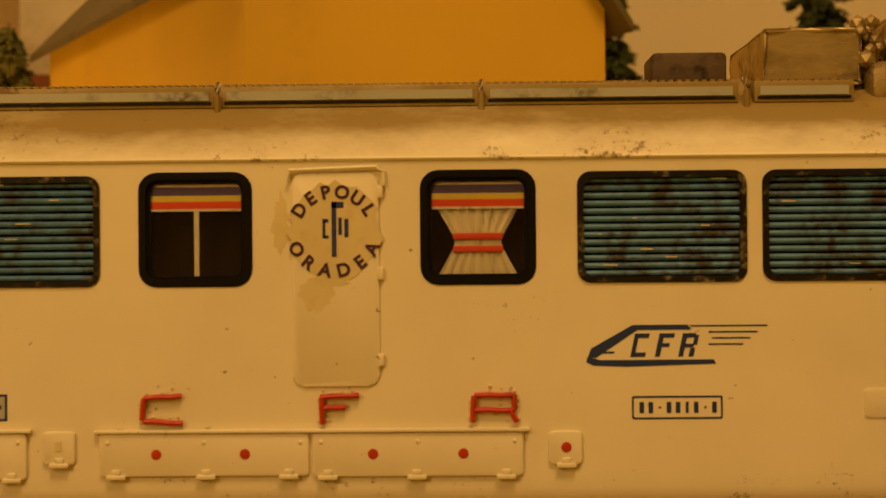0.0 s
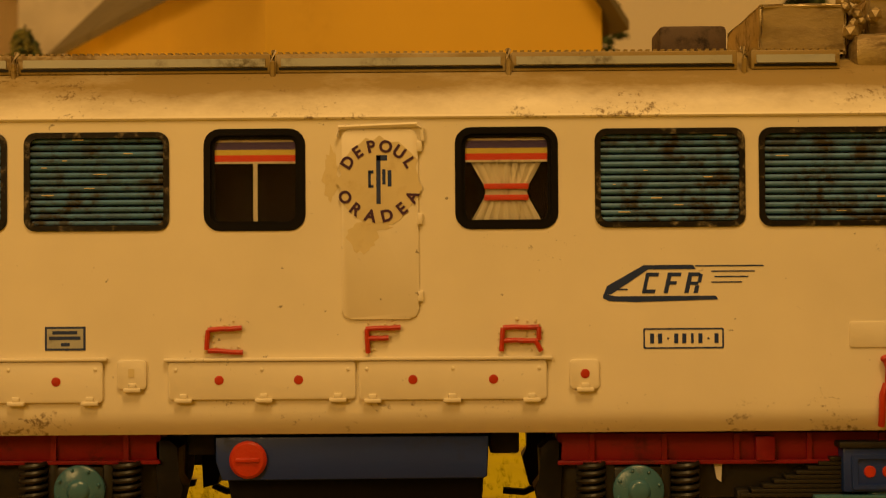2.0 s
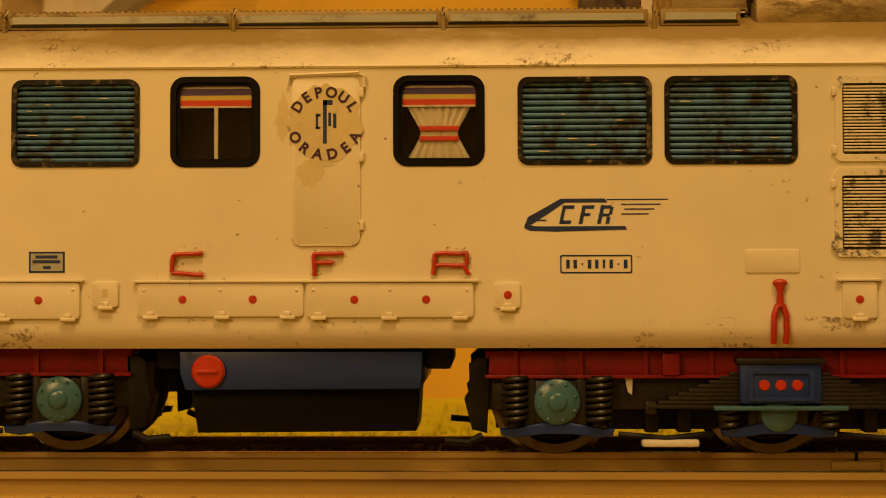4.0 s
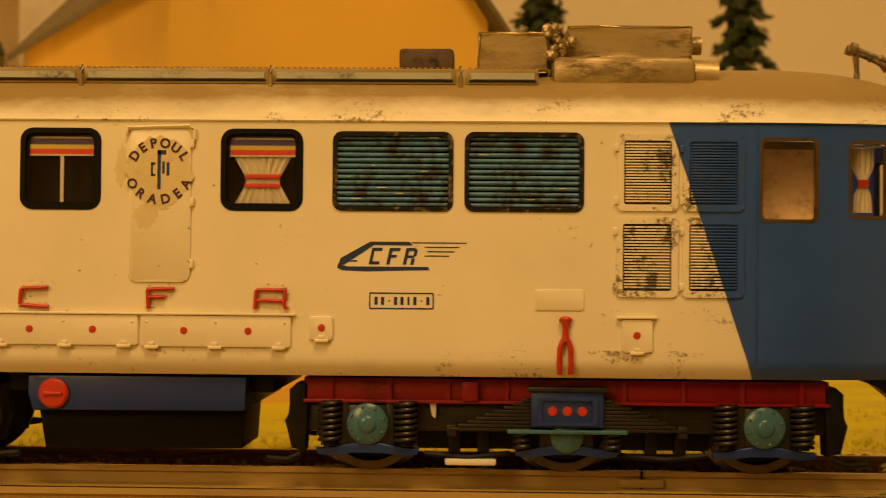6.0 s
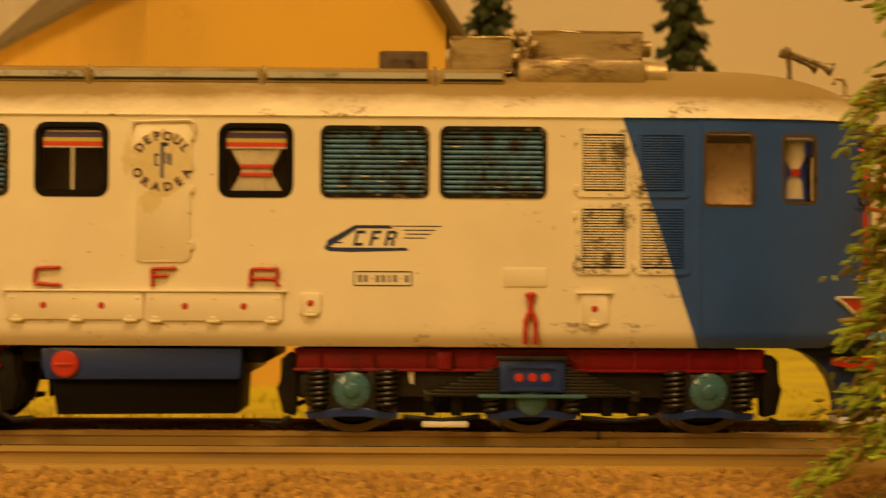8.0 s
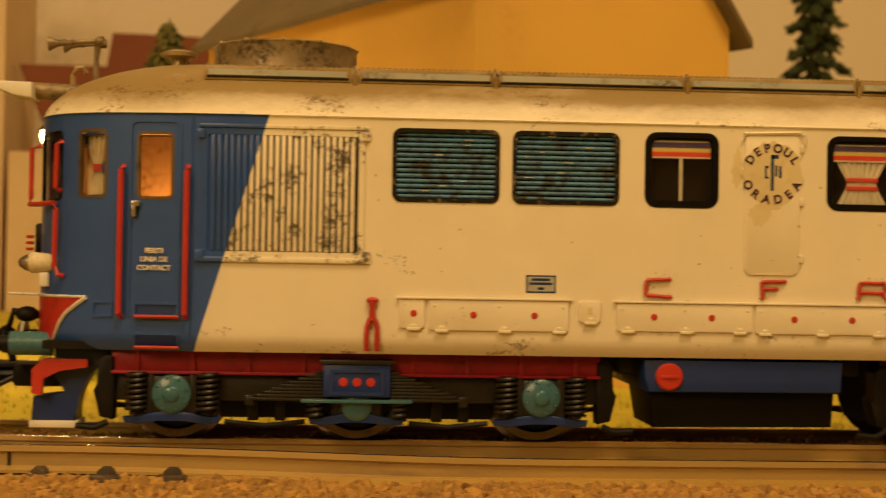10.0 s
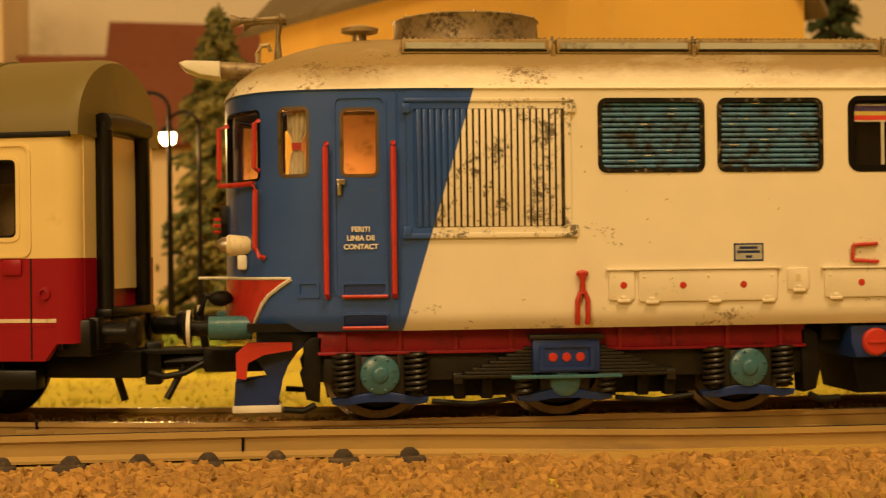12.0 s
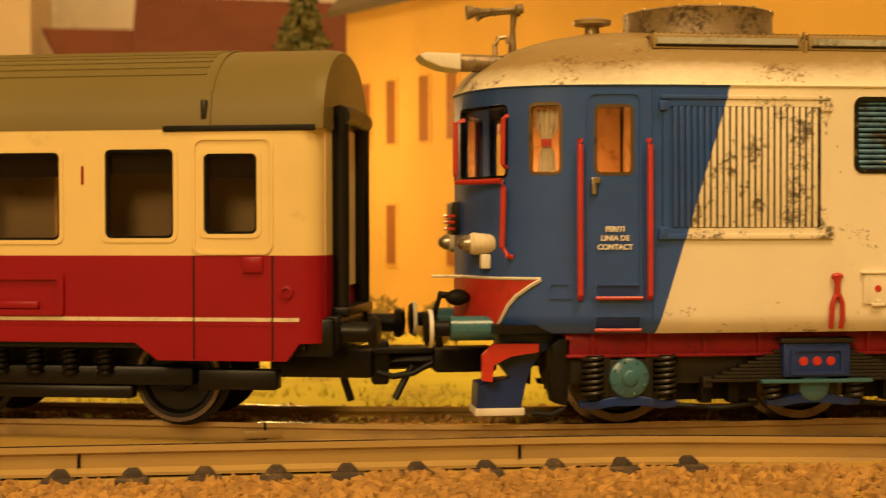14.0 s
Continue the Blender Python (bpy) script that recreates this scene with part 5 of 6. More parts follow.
# ---------------------------------------------------------------- coach
TURN_C = -15.0
coach = holder("passenger_coach", (-112.5, 5.0, 0), "cream and crimson model passenger coach with olive roof", "coach", turn=TURN_C)
LEN, WID = 262.0, 28.0
CW = [(6.2, 13.4, 22.7, 32.9), (16.4, 25.6, 22.2, 33.5)] + [(30.6 + 15.6 * i, 42.9 + 15.6 * i, 22.0, 33.2) for i in range(13)] + [(LEN - 12.9, LEN - 6.7, 23.2, 32.2)]


def coach_wall(z_lo, z_hi, y, holes):
    """One band of the coach side with window openings through it; y: its outer face, 0 or WID."""
    bm = BM()
    e = 1 if y == 0 else -1
    xs = sorted({1.5, LEN - 1.5} | {v for h in holes for v in h[:2]})
    zs = sorted({z_lo, z_hi} | {v for h in holes for v in h[2:]})
    for a, b in zip(xs, xs[1:]):
        for c, d in zip(zs, zs[1:]):
            if any(h[0] < (a + b) / 2 < h[1] and h[2] < (c + d) / 2 < h[3] for h in holes):
                continue
            bm.faces.new([bm.verts.new((-u, y, z)) for u, z in ((a, c), (b, c), (b, d), (a, d))])
    for h in holes:
        loop = rounded(h[0] + 0.02, h[1] - 0.02, h[2] + 0.02, h[3] - 0.02, 0.9, 6)
        cx, cz = (h[0] + h[1]) / 2, (h[2] + h[3]) / 2
        o, p, q = [], [], []
        for u, z in loop:
            k = min((h[1] - h[0]) / 2 / max(abs(u - cx), 1e-6), (h[3] - h[2]) / 2 / max(abs(z - cz), 1e-6))
            o.append(bm.verts.new((-(cx + (u - cx) * k), y, cz + (z - cz) * k)))
            p.append(bm.verts.new((-u, y, z)))
            q.append(bm.verts.new((-u, y + e * 1.0, z)))
        for u in h[:2]:
            for z in h[2:]:
                min(o, key=lambda v: (v.co.x + u) ** 2 + (v.co.z - z) ** 2).co = (-u, y, z)
        for i in range(len(loop)):
            j = (i + 1) % len(loop)
            bm.faces.new((o[i], o[j], p[j], p[i]))
            bm.faces.new((p[i], p[j], q[j], q[i]))
    # Rounded corners at both ends.
    for u0, s in ((1.5, 1), (LEN - 1.5, -1)):
        prev = None
        for k in range(17):
            t = radians(90 * k / 16)
            row = [bm.verts.new((-(u0 - s * 2.6 * math.sin(t)), y + e * 2.6 * (1 - math.cos(t)), z)) for z in (z_lo, z_hi)]
            if prev:
                bm.faces.new((prev[0], row[0], row[1], prev[1]))
            prev = row
    bmesh.ops.remove_doubles(bm, verts=bm.verts, dist=0.005)
    return bm


for y in (0.0, WID):
    part_in("upper_side", coach_wall(20.5, 35.6, y, CW), M_CCREAM, coach, "cream upper side with rounded windows", 0)
    part_in("lower_side", coach_wall(10.1, 20.5, y, []), M_CRED, coach, "crimson lower side", 0)
    e = 1 if y == 0 else -1
    for u0, u1 in ((1.5, 21.0), (LEN - 21.0, LEN - 1.5)):
        bm = BM()
        pts = [(u0 + (1.6 if u0 < 5 else -2), 8.0), (u1 - 2.2 if u0 < 5 else u1 - 1.6, 8.0), (u1 + 0.6, 10.1), (u0, 10.1)]
        prism(bm, [(-a, b) for a, b in pts], y, y + e * 1.2)
        part_in("door_skirt", bm, M_CRED, coach)
    part_in("white_line", box(BM(), -LEN + 1.5, -1.5, y - e * 0.05, y + e * 0.2, 12.7, 13.15), M_CURTAIN, coach, "thin cream lining stripe")
    part_in("body_ledge", box(BM(), -LEN + 1.5, -1.5, y - e * 0.06, y + e * 0.2, 12.15, 12.4), M_CRED, coach)
for (a, b, c, d) in CW:
    w = part_in("coach_window", ring(BM(), [(-x, z) for x, z in rounded(a - 0.15, b + 0.15, c - 0.15, d + 0.15, 1.0)], [(-x, z) for x, z in rounded(a + 0.35, b - 0.35, c + 0.35, d - 0.35, 0.7)], -0.12, 0.5), M_CCREAM, coach, "rounded window with a thin raised frame")
    sub("rubber_seal", ring(BM(), [(-x, z) for x, z in rounded(a + 0.3, b - 0.3, c + 0.3, d - 0.3, 0.8)], [(-x, z) for x, z in rounded(a + 0.65, b - 0.65, c + 0.65, d - 0.65, 0.6)], 0.2, 0.8), M_BLACK, w)
    g = sub("pane", box(BM(), -b + 0.3, -a - 0.3, 0.75, 0.85, c + 0.3, d - 0.3), M_GLASSD, w, "smoky pane")
    g.visible_shadow = False
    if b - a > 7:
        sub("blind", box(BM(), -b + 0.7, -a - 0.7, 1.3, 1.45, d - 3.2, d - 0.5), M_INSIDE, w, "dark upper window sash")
part_in("compartment_wall", box(BM(), -LEN + 3, -3, 6.5, 7.0, 10.5, 35.5), M_COACHIN, coach, "dark inner partition")
part_in("coach_floor", box(BM(), -LEN + 1, -1, 0.8, WID - 0.8, 9.4, 10.4), M_CBLACK, coach)
part_in("corridor_lamp_strip", box(BM(), -33.8, -33.0, 5.2, 5.9, 22.5, 31.5), M_CABIN, coach)


def coach_roof():
    bm = BM()
    prof = [(WID / 2 - (WID / 2 + 0.05) * math.cos(t) * (1 if abs(math.cos(t)) < 0.999 else 1), 35.5 + 10.6 * math.sin(t) ** 0.9) for t in (math.pi * k / 24 for k in range(25))]
    us = [0.2, 0.8, 2.0, LEN - 2.0, LEN - 0.8, LEN - 0.2]
    rows = []
    for u in us:
        k = min(u, LEN - u)
        dip = 0.35 if k < 0.5 else (0.1 if k < 1 else 0)
        rows.append([bm.verts.new((-u + (0 if u > 5 else 1.6), WID / 2 + (y - WID / 2) * (1 - dip * 0.06), 35.5 + (z - 35.5) * (1 - dip * 0.12))) for y, z in prof])
    for a, b in zip(rows, rows[1:]):
        for i in range(24):
            bm.faces.new((a[i], a[i + 1], b[i + 1], b[i]))
    bm.faces.new(rows[0])
    bm.faces.new(rows[-1][::-1])
    return bm


rf = part_in("coach_roof", coach_roof(), M_CROOF, coach, "olive-grey ribbed coach roof")
for k in range(5, 20):
    t = math.pi * k / 24
    y, z = WID / 2 - WID / 2 * math.cos(t), 35.5 + 10.6 * math.sin(t) ** 0.9
    sub("roof_rib", tube(BM(), [(-13.5, y, z), (-LEN + 13.5, y, z)], 0.22, 6), M_CROOF, rf)
sub("roof_seam", tube(BM(), [(-12.2, WID / 2 - (WID / 2 + 0.1) * math.cos(t), 35.5 + 10.7 * math.sin(t) ** 0.9) for t in (math.pi * k / 24 for k in range(25))], 0.14, 6), M_CROOF, rf)
sub("eave_strip", box(BM(), -18.0, 0.5, -0.25, 0.3, 35.2, 35.9, 0.1), M_DARK, rf)
sub("roof_grip", box(BM(), -13.4, -12.6, -0.1, 1.2, 36.6, 39.0, 0.25), M_GREYFRAME, rf)
# Coach door, fittings and the class figure.
dr = part_in("coach_door", ring(BM(), [(-x, z) for x, z in rounded(4.6, 14.4, 20.6, 34.5, 1.2)], [(-x, z) for x, z in rounded(4.95, 14.05, 20.9, 34.15, 0.9)], -0.2, 0.1), M_CCREAM, coach, "raised door outline")
for u in (4.7, 14.3):
    sub("door_gap", box(BM(), -u - 0.1, -u + 0.1, -0.06, 0.1, 8.2, 20.5), M_DARK, dr)
sub("door_step_light", box(BM(), -8.3, -5.8, -0.35, 0.1, 18.4, 20.4, 0.2), M_CRED, dr)
sub("door_lock", lathe(BM(), (-3.0, 0, 16.2), (0, -1, 0), [(0.8, 0), (0.8, 0.3), (0.45, 0.35), (0.4, 0.1), (0, 0.1)], 16), M_CRED, dr)
bxo = part_in("side_recess", ring(BM(), [(-x, z) for x, z in rounded(30.4, 42.5, 13.3, 18.3, 0.4, 3)], [(-x, z) for x, z in rounded(31.2, 41.7, 14.0, 17.6, 0.3, 3)], -0.4, 0.1), M_CRED, coach, "crimson recessed service panel")
sub("recess_handle", box(BM(), -39.5, -33.5, -0.5, 0, 14.1, 15.0, 0.2), M_CRED, bxo)
one = text("class_figure", "1", 3.2, M_CRED, coach, Matrix.Translation((-28.05 * MM, -0.05 * MM, 30.0 * MM)) @ Matrix.Rotation(radians(90), 4, "X"), "dark red figure 1")
# End wall and gangway.
part_in("end_wall", box(BM(), 0.2, 1.2, 2.4, WID - 2.4, 20.5, 36), M_CCREAM, coach, "cream end wall")
part_in("end_wall", box(BM(), 0.2, 1.2, 2.4, WID - 2.4, 9, 20.5), M_CRED, coach)
gw = part_in("gangway", box(BM(), 1.2, 1.5, 7.5, 18.5, 16.5, 36), M_CCREAM, coach, "cream gangway door between black rubber bellows")
for y in (6.6, 19.4):
    sub("rubber_post", tube(BM(), [(2.2, y, 13.6), (2.2, y, 25), (2.2, y, 37.5)], 1.0, 14), M_CBLACK, gw, "black rubber gangway tube")
    sub("rubber_web", box(BM(), 0.8, 2.2, y - 0.6, y + 0.6, 13.6, 37.0), M_CBLACK, gw)
sub("rubber_top", tube(BM(), [(2.2, 5.8, 37.3), (2.2, 13, 37.6), (2.2, 20.2, 37.3)], 1.3, 14), M_CBLACK, gw)
sub("gangway_sill", box(BM(), 0.8, 3.4, 5.4, 20.6, 13.0, 14.2, 0.3), M_CBLACK, gw)
part_in("buffer_beam", box(BM(), -2.6, 2.2, 1.6, WID - 1.6, 8.4, 13.0, 0.4), M_CBLACK, coach, "black buffer beam")
for y in (5.2, 22.8):
    bf = part_in("coach_buffer", cyl(BM(), (1.5, y, 11.2), (6.2, y, 11.2), 1.25), M_CBLACK, coach, "black coach buffer")
    sub("buffer_head", lathe(BM(), (6.0, y, 11.2), (1, 0, 0), [(0, 0), (1.9, 0), (2.0, 0.5), (1.6, 1.1), (0, 1.3)], 20), M_CBLACK, bf)
    sub("buffer_box", box(BM(), -1.2, 2.6, y - 2.0, y + 2.0, 9.2, 13.2, 0.3), M_CBLACK, bf)
part_in("step_board", box(BM(), -14.0, -4.4, 0.6, 3.2, 4.5, 6.9, 0.3), M_CBLACK, coach, "black foot step")
part_in("drawgear", box(BM(), -8, 5, 11, 17, 5.0, 8.6, 0.4), M_CBLACK, coach)


def coach_bogie(u):
    bg = part_in("coach_bogie", box(BM(), -u - 19, -u + 15.5, 3.2, 6.0, 4.6, 7.0, 0.4), M_CBLACK, coach, "black four-wheel bogie")
    sub("bolster", box(BM(), -u - 16, -u + 12, 6, 22, 5.2, 9.2), M_CBLACK, bg)
    sub("side_frame", box(BM(), -u - 19, -u + 15.5, 22, 24.8, 4.6, 7.0, 0.4), M_CBLACK, bg)
    for x in (-u + 13.0, -u - 15.0):
        ws = sub("coach_axle", cyl(BM(), (x, 4, 5.4), (x, 24, 5.4), 0.9), M_CBLACK, bg)
        for y, s in ((5.8, 1), (22.2, -1)):
            sub("wheel", lathe(BM(), (x, y, 5.4), (0, s, 0), [(0, -0.8), (1.4, -0.8), (1.8, 0.0), (4.0, 0.0), (4.4, -0.6), (5.4, -0.7), (5.4, 1.2), (6.1, 1.4), (6.1, 1.8), (0, 1.8)], 40), M_CBLACK, bg, "black wheel with a bright rim")
            sub("rim", lathe(BM(), (x, y, 5.4), (0, s, 0), [(4.9, -0.72), (5.4, -0.74), (5.42, -0.4), (4.9, -0.66)], 40), M_TYRE, bg)
    for dx in (-9, -4.5, 0, 4.5):
        sub("coil_spring", helix(-u + dx, 3.3, 5.6, 9.2, 0.9, 5, 0.26), M_CBLACK, bg)
    sub("lower_bar", box(BM(), -u - 12, -u + 8, 3.0, 5.0, 3.0, 4.6, 0.4), M_CBLACK, bg)


coach_bogie(31.0)
coach_bogie(LEN - 31.0)
# Coupling between coach and engine.
cp = holder("coupling", (-100, 18, 5), "black close coupling between engine and coach", "coupling")
part("hook_bar", tube(BM(), [(-92, 17, 7.2), (-97, 17.2, 7.0), (-101, 17.6, 6.9), (-106, 18.5, 6.6), (-110, 19.6, 6.6)], 1.1, 8), M_CBLACK, cp)
part("loop", box(BM(), -106.5, -95.5, 15.5, 20.5, 7.9, 8.7, 0.3), M_CBLACK, cp)
part("drop_link", box(BM(), -104.6, -102.4, 16.0, 19.6, 4.0, 9.6, 0.4), M_CBLACK, cp)
part("release_arm", tube(BM(), [(-99.5, 16, 6.4), (-100.4, 16, 4.8), (-101.8, 15.8, 2.2)], 0.45, 8), M_CBLACK, cp)
part("release_arm", tube(BM(), [(-108.4, 17, 6.4), (-108.0, 17, 4.5), (-107.2, 16.8, 2.0)], 0.5, 8), M_CBLACK, cp)
part("curved_wire", tube(BM(), [(-97, 15.6, 6.8), (-99.5, 15.4, 5.5), (-102, 15.4, 5.1), (-104, 15.8, 5.6)], 0.4, 8), M_CBLACK, cp)


# ---------------------------------------------------------------- trees and shrubs
def leaf_shape(bm):
    bmesh.ops.create_icosphere(bm, subdivisions=1, radius=1.0, matrix=Matrix.Diagonal((1, 0.26, 0.24, 1)))


def conifer(name, at, height, radius, count, mats, seed, label, leaf=2.0, droop=0.25, low=0.08):
    r = random.Random(seed)
    top = holder(name, at, label, "tree", "trees behind the track" if at[1] > 0 else "")
    x0, y0, z0 = at
    part("trunk", tube(BM(), [(x0, y0, z0), (x0 + 0.4, y0, z0 + height * 0.5), (x0, y0, z0 + height)], [height * 0.022, height * 0.014, 0.25], 10), M_BARK, top)
    boughs = []
    n = min(110, max(24, int(count / 16)))
    for i in range(n):
        k = low + (0.97 - low) * (i / n)
        ang = i * 2.399 + r.uniform(-0.4, 0.4)
        ln = radius * (1 - k) ** 0.8 * r.uniform(0.6, 1.18) + 0.8
        boughs.append((k, ang, ln))
    bm = BM()
    for k, ang, ln in boughs:
        z = z0 + height * k
        tube(bm, [(x0, y0, z), (x0 + ln * 0.5 * math.cos(ang), y0 + ln * 0.5 * math.sin(ang), z - ln * droop * 0.3), (x0 + ln * math.cos(ang), y0 + ln * math.sin(ang), z - ln * droop)], [0.5, 0.3, 0.12], 5)
    tagged(part("bough_work", bm, M_BARK, top), kind="stuff")
    for which, (mt, share, tip) in enumerate(mats):
        def put(i, which=which, tip=tip):
            k, ang, ln = boughs[i % n]
            t = r.uniform(0.8, 1.08) if tip else r.uniform(0.12, 1.0)
            side = r.gauss(0, 0.2) * ln * t
            x = x0 + ln * t * math.cos(ang) - side * math.sin(ang)
            y = y0 + ln * t * math.sin(ang) + side * math.cos(ang)
            z = z0 + height * k - ln * t * t * droop + r.gauss(0, 0.9)
            s = leaf * r.uniform(0.55, 1.25) * (0.8 if tip else 1)
            q = Euler((r.uniform(-0.6, 0.6), r.uniform(0.0, 0.9), ang + r.gauss(0, 0.6))).to_matrix().to_4x4()
            return Matrix.Translation((x, y, z)) @ q @ Matrix.Diagonal((s, s, s, 1))
        ob = scatter("tip_foliage" if tip else "crown", int(count * share), put, leaf_shape, mt, "", "", top)
        ob.location = -top.location
    return top


conifer("foreground_tree", (88.0, -46, -7), 120, 20, 11000, [(M_TWIG, 1.0, False), (M_TIP, 0.5, True)], 11, "olive-brown model tree with lime green twig tips", 1.1, 0.38, 0.04)
conifer("fir_tree", (58, 400, -4), 175, 27, 6500, [(M_FIR, 1.0, False)], 12, "slender dark green model fir behind the track", 2.9)
conifer("fir_tree", (138, 410, -4), 180, 29, 6500, [(M_FIR, 1.0, False)], 13, "slender dark green model fir behind the track", 2.9)
conifer("fir_tree", (-107, 250, -4), 98, 24, 3600, [(M_OLIVE, 1.0, False), (M_FIR, 0.4, False)], 14, "olive-green model fir between the houses", 2.6)


def shrub(at, r0, mt, seed):
    r = random.Random(seed)
    top = holder("shrub", at, "round mossy model shrub beside the house", "shrub", "shrubs by the houses")
    part("stem", cyl(BM(), at, (at[0], at[1], at[2] + r0), 0.5, 0.3, 8), M_BARK, top)

    def put(i):
        v = Vector((r.gauss(0, 1), r.gauss(0, 1), r.gauss(0, 1))).normalized() * r0 * r.uniform(0.55, 1.05)
        s = r.uniform(0.7, 1.5)
        return Matrix.Translation((at[0] + v.x, at[1] + v.y, at[2] + r0 + v.z * 0.9)) @ Euler((r.uniform(0, 6), r.uniform(0, 6), 0)).to_matrix().to_4x4() @ Matrix.Diagonal((s, s, s, 1))
    ob = scatter("leaf_clumps", 220, put, leaf_shape, mt, "", "", top)
    ob.location = -top.location


for n, (x, y, r0, mt) in enumerate(((-78, 165, 6, M_TWIG), (-92, 172, 6.5, M_TWIG), (-112, 150, 6, M_TIP), (-119, 165, 8, M_TWIG), (-60, 150, 5, M_TIP), (-104, 140, 4, M_TIP))):
    shrub((x, y, height_at(x, y) - 0.3), r0, mt, 40 + n)


# ---------------------------------------------------------------- houses
def oriented(bm, o, ux, uy, lo, hi):
    """A block in a house's own axes: ux along the gable, uy along the ridge, z up."""
    m = Matrix(((ux[0], uy[0], 0, o[0]), (ux[1], uy[1], 0, o[1]), (0, 0, 1, 0), (0, 0, 0, 1)))
    return box(bm, lo[0], hi[0], lo[1], hi[1], lo[2], hi[2], 0, m)


def house(name, o, ang, w, ln, eaves, ridge, wall_mt, roof_mt, label, wins, dormers):
    top = holder(name, (o[0], o[1], -4), label, "house")
    ux, uy = (math.cos(ang), math.sin(ang)), (-math.sin(ang), math.cos(ang))

    def P(a, b, z):
        return (o[0] + ux[0] * a + uy[0] * b, o[1] + ux[1] * a + uy[1] * b, z)

    bm = BM()
    base = [bm.verts.new(P(a, b, -6)) for a, b in ((0, 0), (w, 0), (w, ln), (0, ln))]
    eave = eaves[0]
    up = [bm.verts.new(P(a, b, z)) for a, b, z in ((0, 0, eaves[0]), (w, 0, eaves[1]), (w, ln, eaves[1]), (0, ln, eaves[0]))]
    pk = [bm.verts.new(P(w / 2, 0, ridge)), bm.verts.new(P(w / 2, ln, ridge))]
    for f in ((base[0], base[1], up[1], pk[0], up[0]), (base[1], base[2], up[2], up[1]), (base[2], base[3], up[3], pk[1], up[2]), (base[3], base[0], up[0], up[3])):
        bm.faces.new(f)
    part("wall", bm, wall_mt, top, "rendered walls", 0)
    over, th = 4.0, 2.0
    for sgn in (0, 1):
        bm = BM()
        e = -over if sgn == 0 else w + over
        slope = (ridge - eaves[sgn]) / (w / 2)
        ez = eaves[sgn] - over * slope
        lo = [P(e, -4, ez), P(e, ln + 4, ez), P(w / 2, ln + 4, ridge), P(w / 2, -4, ridge)]
        a = [bm.verts.new((x, y, z + 0.2)) for x, y, z in lo]
        b = [bm.verts.new((x, y, z + 0.2 + th)) for x, y, z in lo]
        bm.faces.new(a)
        bm.faces.new(b[::-1])
        for i in range(4):
            bm.faces.new((a[i], a[(i + 1) % 4], b[(i + 1) % 4], b[i]))
        part("roof_slope", bm, roof_mt, top, "plain pitched roof", 0)
    for b, z0, z1, wd in wins:
        win = part("house_window", oriented(BM(), o, ux, uy, (-0.8, b - wd / 2 - 0.6, z0 - 0.6), (0.1, b + wd / 2 + 0.6, z1 + 0.6)), wall_mt, top, "narrow amber window")
        sub("pane", oriented(BM(), o, ux, uy, (-0.9, b - wd / 2, z0), (-0.5, b + wd / 2, z1)), M_PANE, win)
    slope = (ridge - eave) / (w / 2)
    for b in dormers:
        dm = part("dormer", oriented(BM(), o, ux, uy, (w * 0.12, b - 4.5, eave), (w * 0.4, b + 4.5, eave + w * 0.12 * slope + 11)), wall_mt, top, "small ochre roof dormer")
        sub("dormer_roof", oriented(BM(), o, ux, uy, (w * 0.08, b - 5.5, eave + w * 0.12 * slope + 11), (w * 0.42, b + 5.5, eave + w * 0.12 * slope + 12.5)), roof_mt, dm)
    return top


house("station_house", (-27.5, 128), radians(30), 75, 135, (87, 81), 126, M_HOUSE, M_HROOF, "ochre rendered model house with a grey-green roof", [(124, 46.5, 63.5, 4.0), (112, 46.5, 63.5, 4.0), (97, 46.5, 63.5, 4.0), (85, 46.5, 63.5, 4.0), (65, 46.5, 63.5, 4.0), (40, 46.5, 63.5, 4.0), (112, 14, 30, 4.2), (85, 14, 30, 4.2)], (25, 50, 75, 98))

bh = holder("brown_roofed_house", (-90, 600, -4), "long cream model building under a plain brown roof", "house")
part("wall", box(BM(), -232, 60, 592, 690, -6, 80), M_CREAMW, bh, "pale rendered wall", 0)


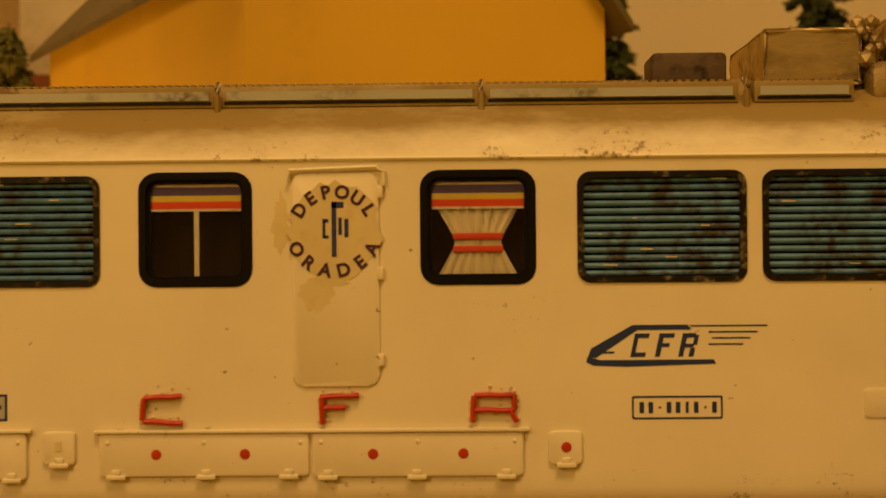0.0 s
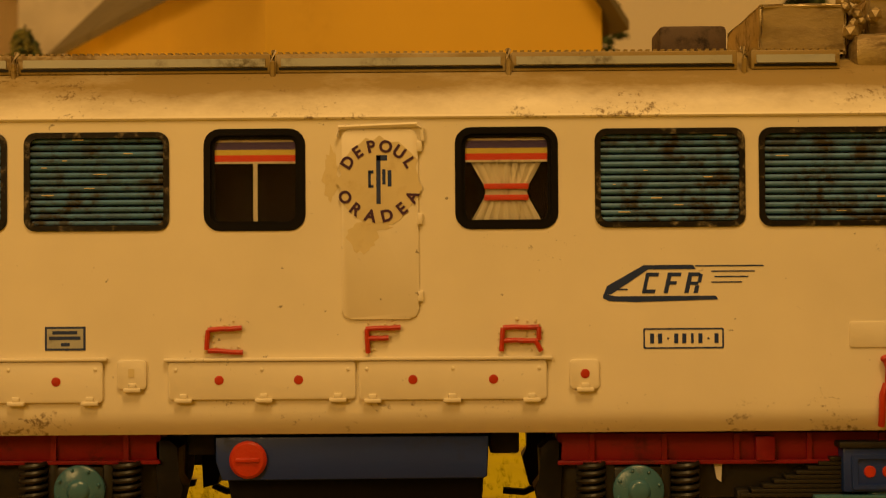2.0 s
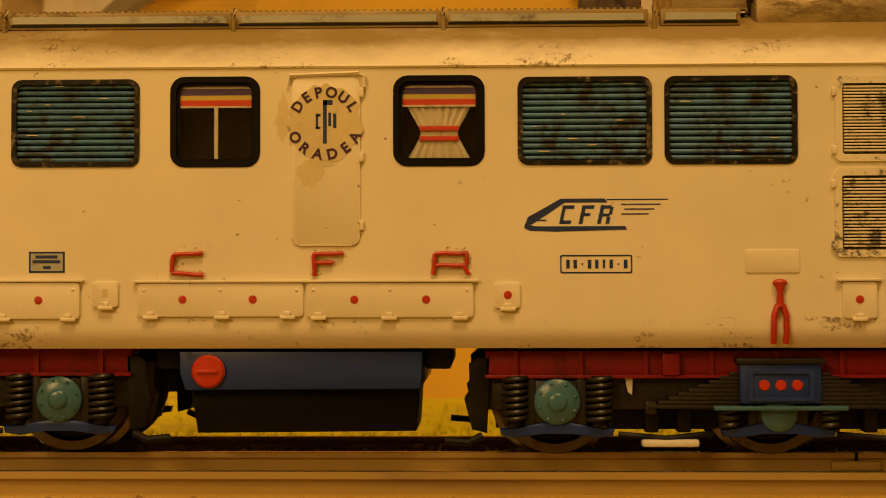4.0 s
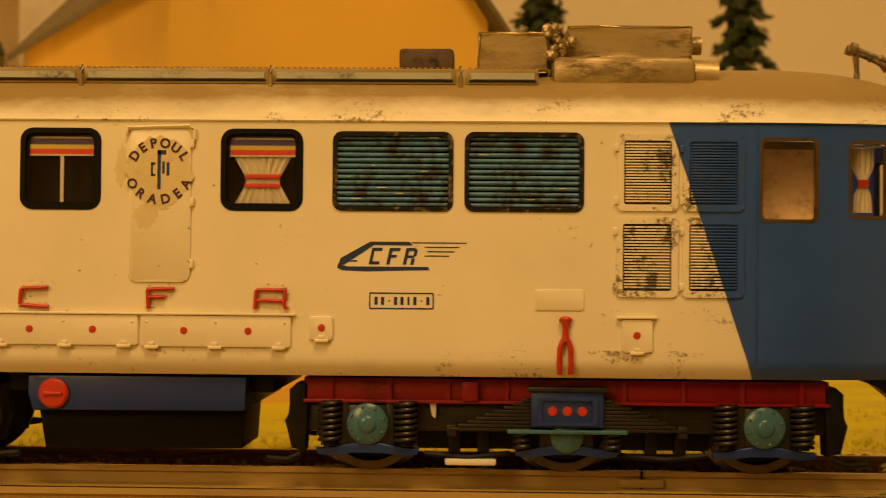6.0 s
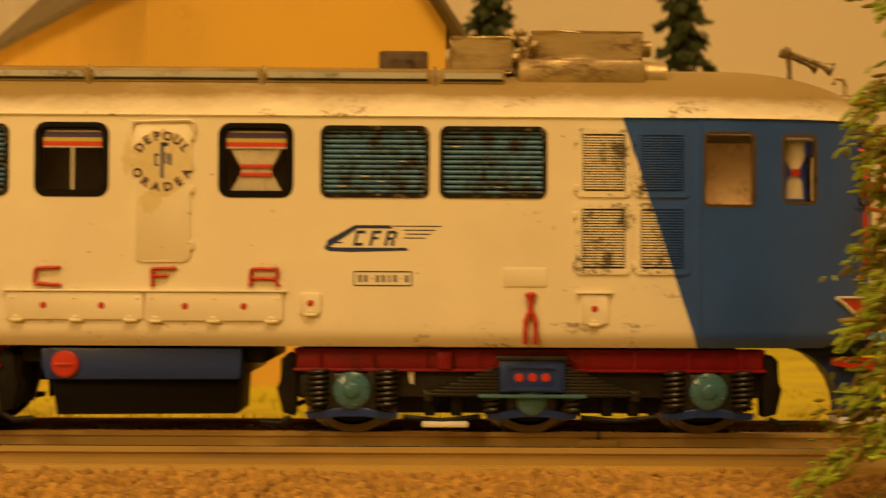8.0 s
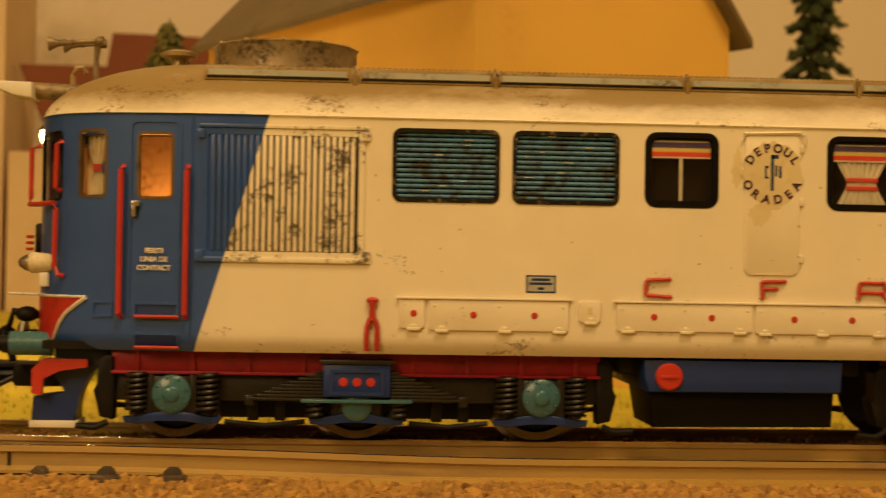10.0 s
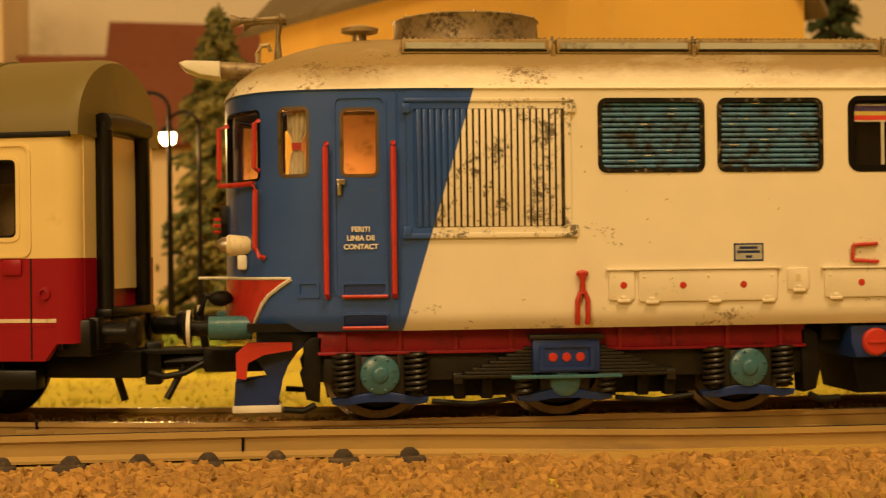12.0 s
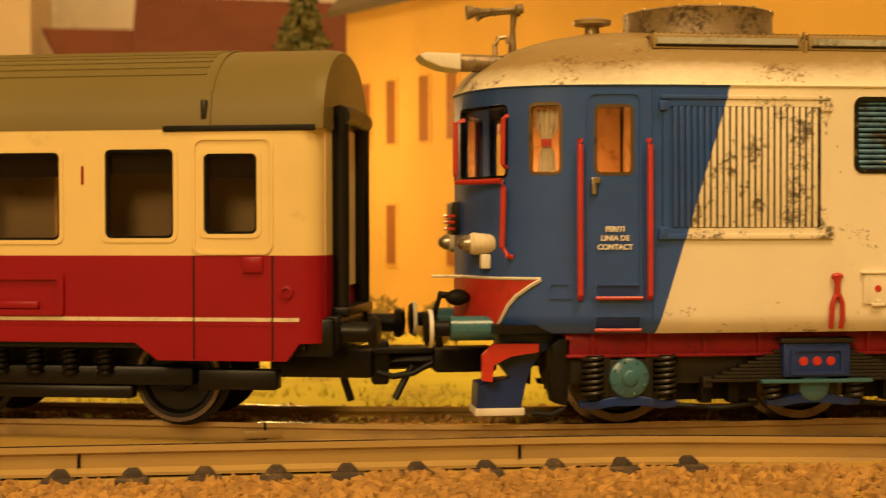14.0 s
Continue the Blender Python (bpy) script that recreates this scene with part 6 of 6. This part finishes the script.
def roof_sheet(pts, label):
    bm = BM()
    p = [bm.verts.new(v) for v in pts]
    q = [bm.verts.new((x, y + 3, z - 2)) for x, y, z in pts]
    bm.faces.new(p)
    bm.faces.new(q[::-1])
    for k in range(len(p)):
        m = (k + 1) % len(p)
        bm.faces.new((p[k], q[k], q[m], p[m]))
    part("roof_slope", bm, M_BROWN, bh, label, 0)


roof_sheet([(-188, 584, 79), (70, 584, 79), (70, 645, 146), (-188, 645, 152)], "steep plain brown roof")
roof_sheet([(-206, 584, 79), (-188.5, 584, 79), (-188.5, 630, 131), (-236, 630, 131)], "lower hipped brown roof")
tw = holder("cream_town_house", (-262, 610, -4), "tall cream model town house", "house")
part("wall", box(BM(), -300, -238, 605, 680, -6, 190), M_CREAMW, tw, "", 0)
for x in (-292, -262):
    part("pilaster", box(BM(), x, x + 7, 603, 606, -6, 190), M_CCREAM, tw, "", 0)
part("roof", box(BM(), -304, -234, 600, 684, 190, 197, 1.0), M_BROWN, tw, "", 0)


# ---------------------------------------------------------------- street lamps
def street_lamp(x, y, h, lit):
    g = height_at(x, y)
    top = holder("street_lamp", (x, y, g), "swan-necked model street lamp, lit" if lit else "swan-necked model street lamp", "street lamp", "street lamps")
    part("post", tube(BM(), [(x, y, g), (x, y, h * 0.6), (x, y, h)], [0.9, 0.6, 0.5], 10), M_BLACK, top)
    part("neck", tube(BM(), [(x + 4.0 * (1 - math.cos(t)) * -1, y, h + 4.0 * math.sin(t)) for t in (math.pi * k / 12 for k in range(13))], 0.45, 8), M_BLACK, top)
    part("shade", lathe(BM(), (x - 8.0, y, h), (0, 0, -1), [(0.6, -0.5), (1.2, 0), (2.9, 1.6), (2.6, 1.6), (0.9, 0.2)], 18), M_BLACK, top)
    part("bulb", ball(BM(), (x - 8.0, y, h - 2.6), 2.2), M_BULB, top, "glowing warm bulb")
    if lit:
        lamp("bulb_light", "POINT", (x - 8.0, y, h - 5.2), 0.1, (1.0, 0.52, 0.15), 0.003)


street_lamp(-113, 152, 53, True)
street_lamp(-110, 205, 54, True)
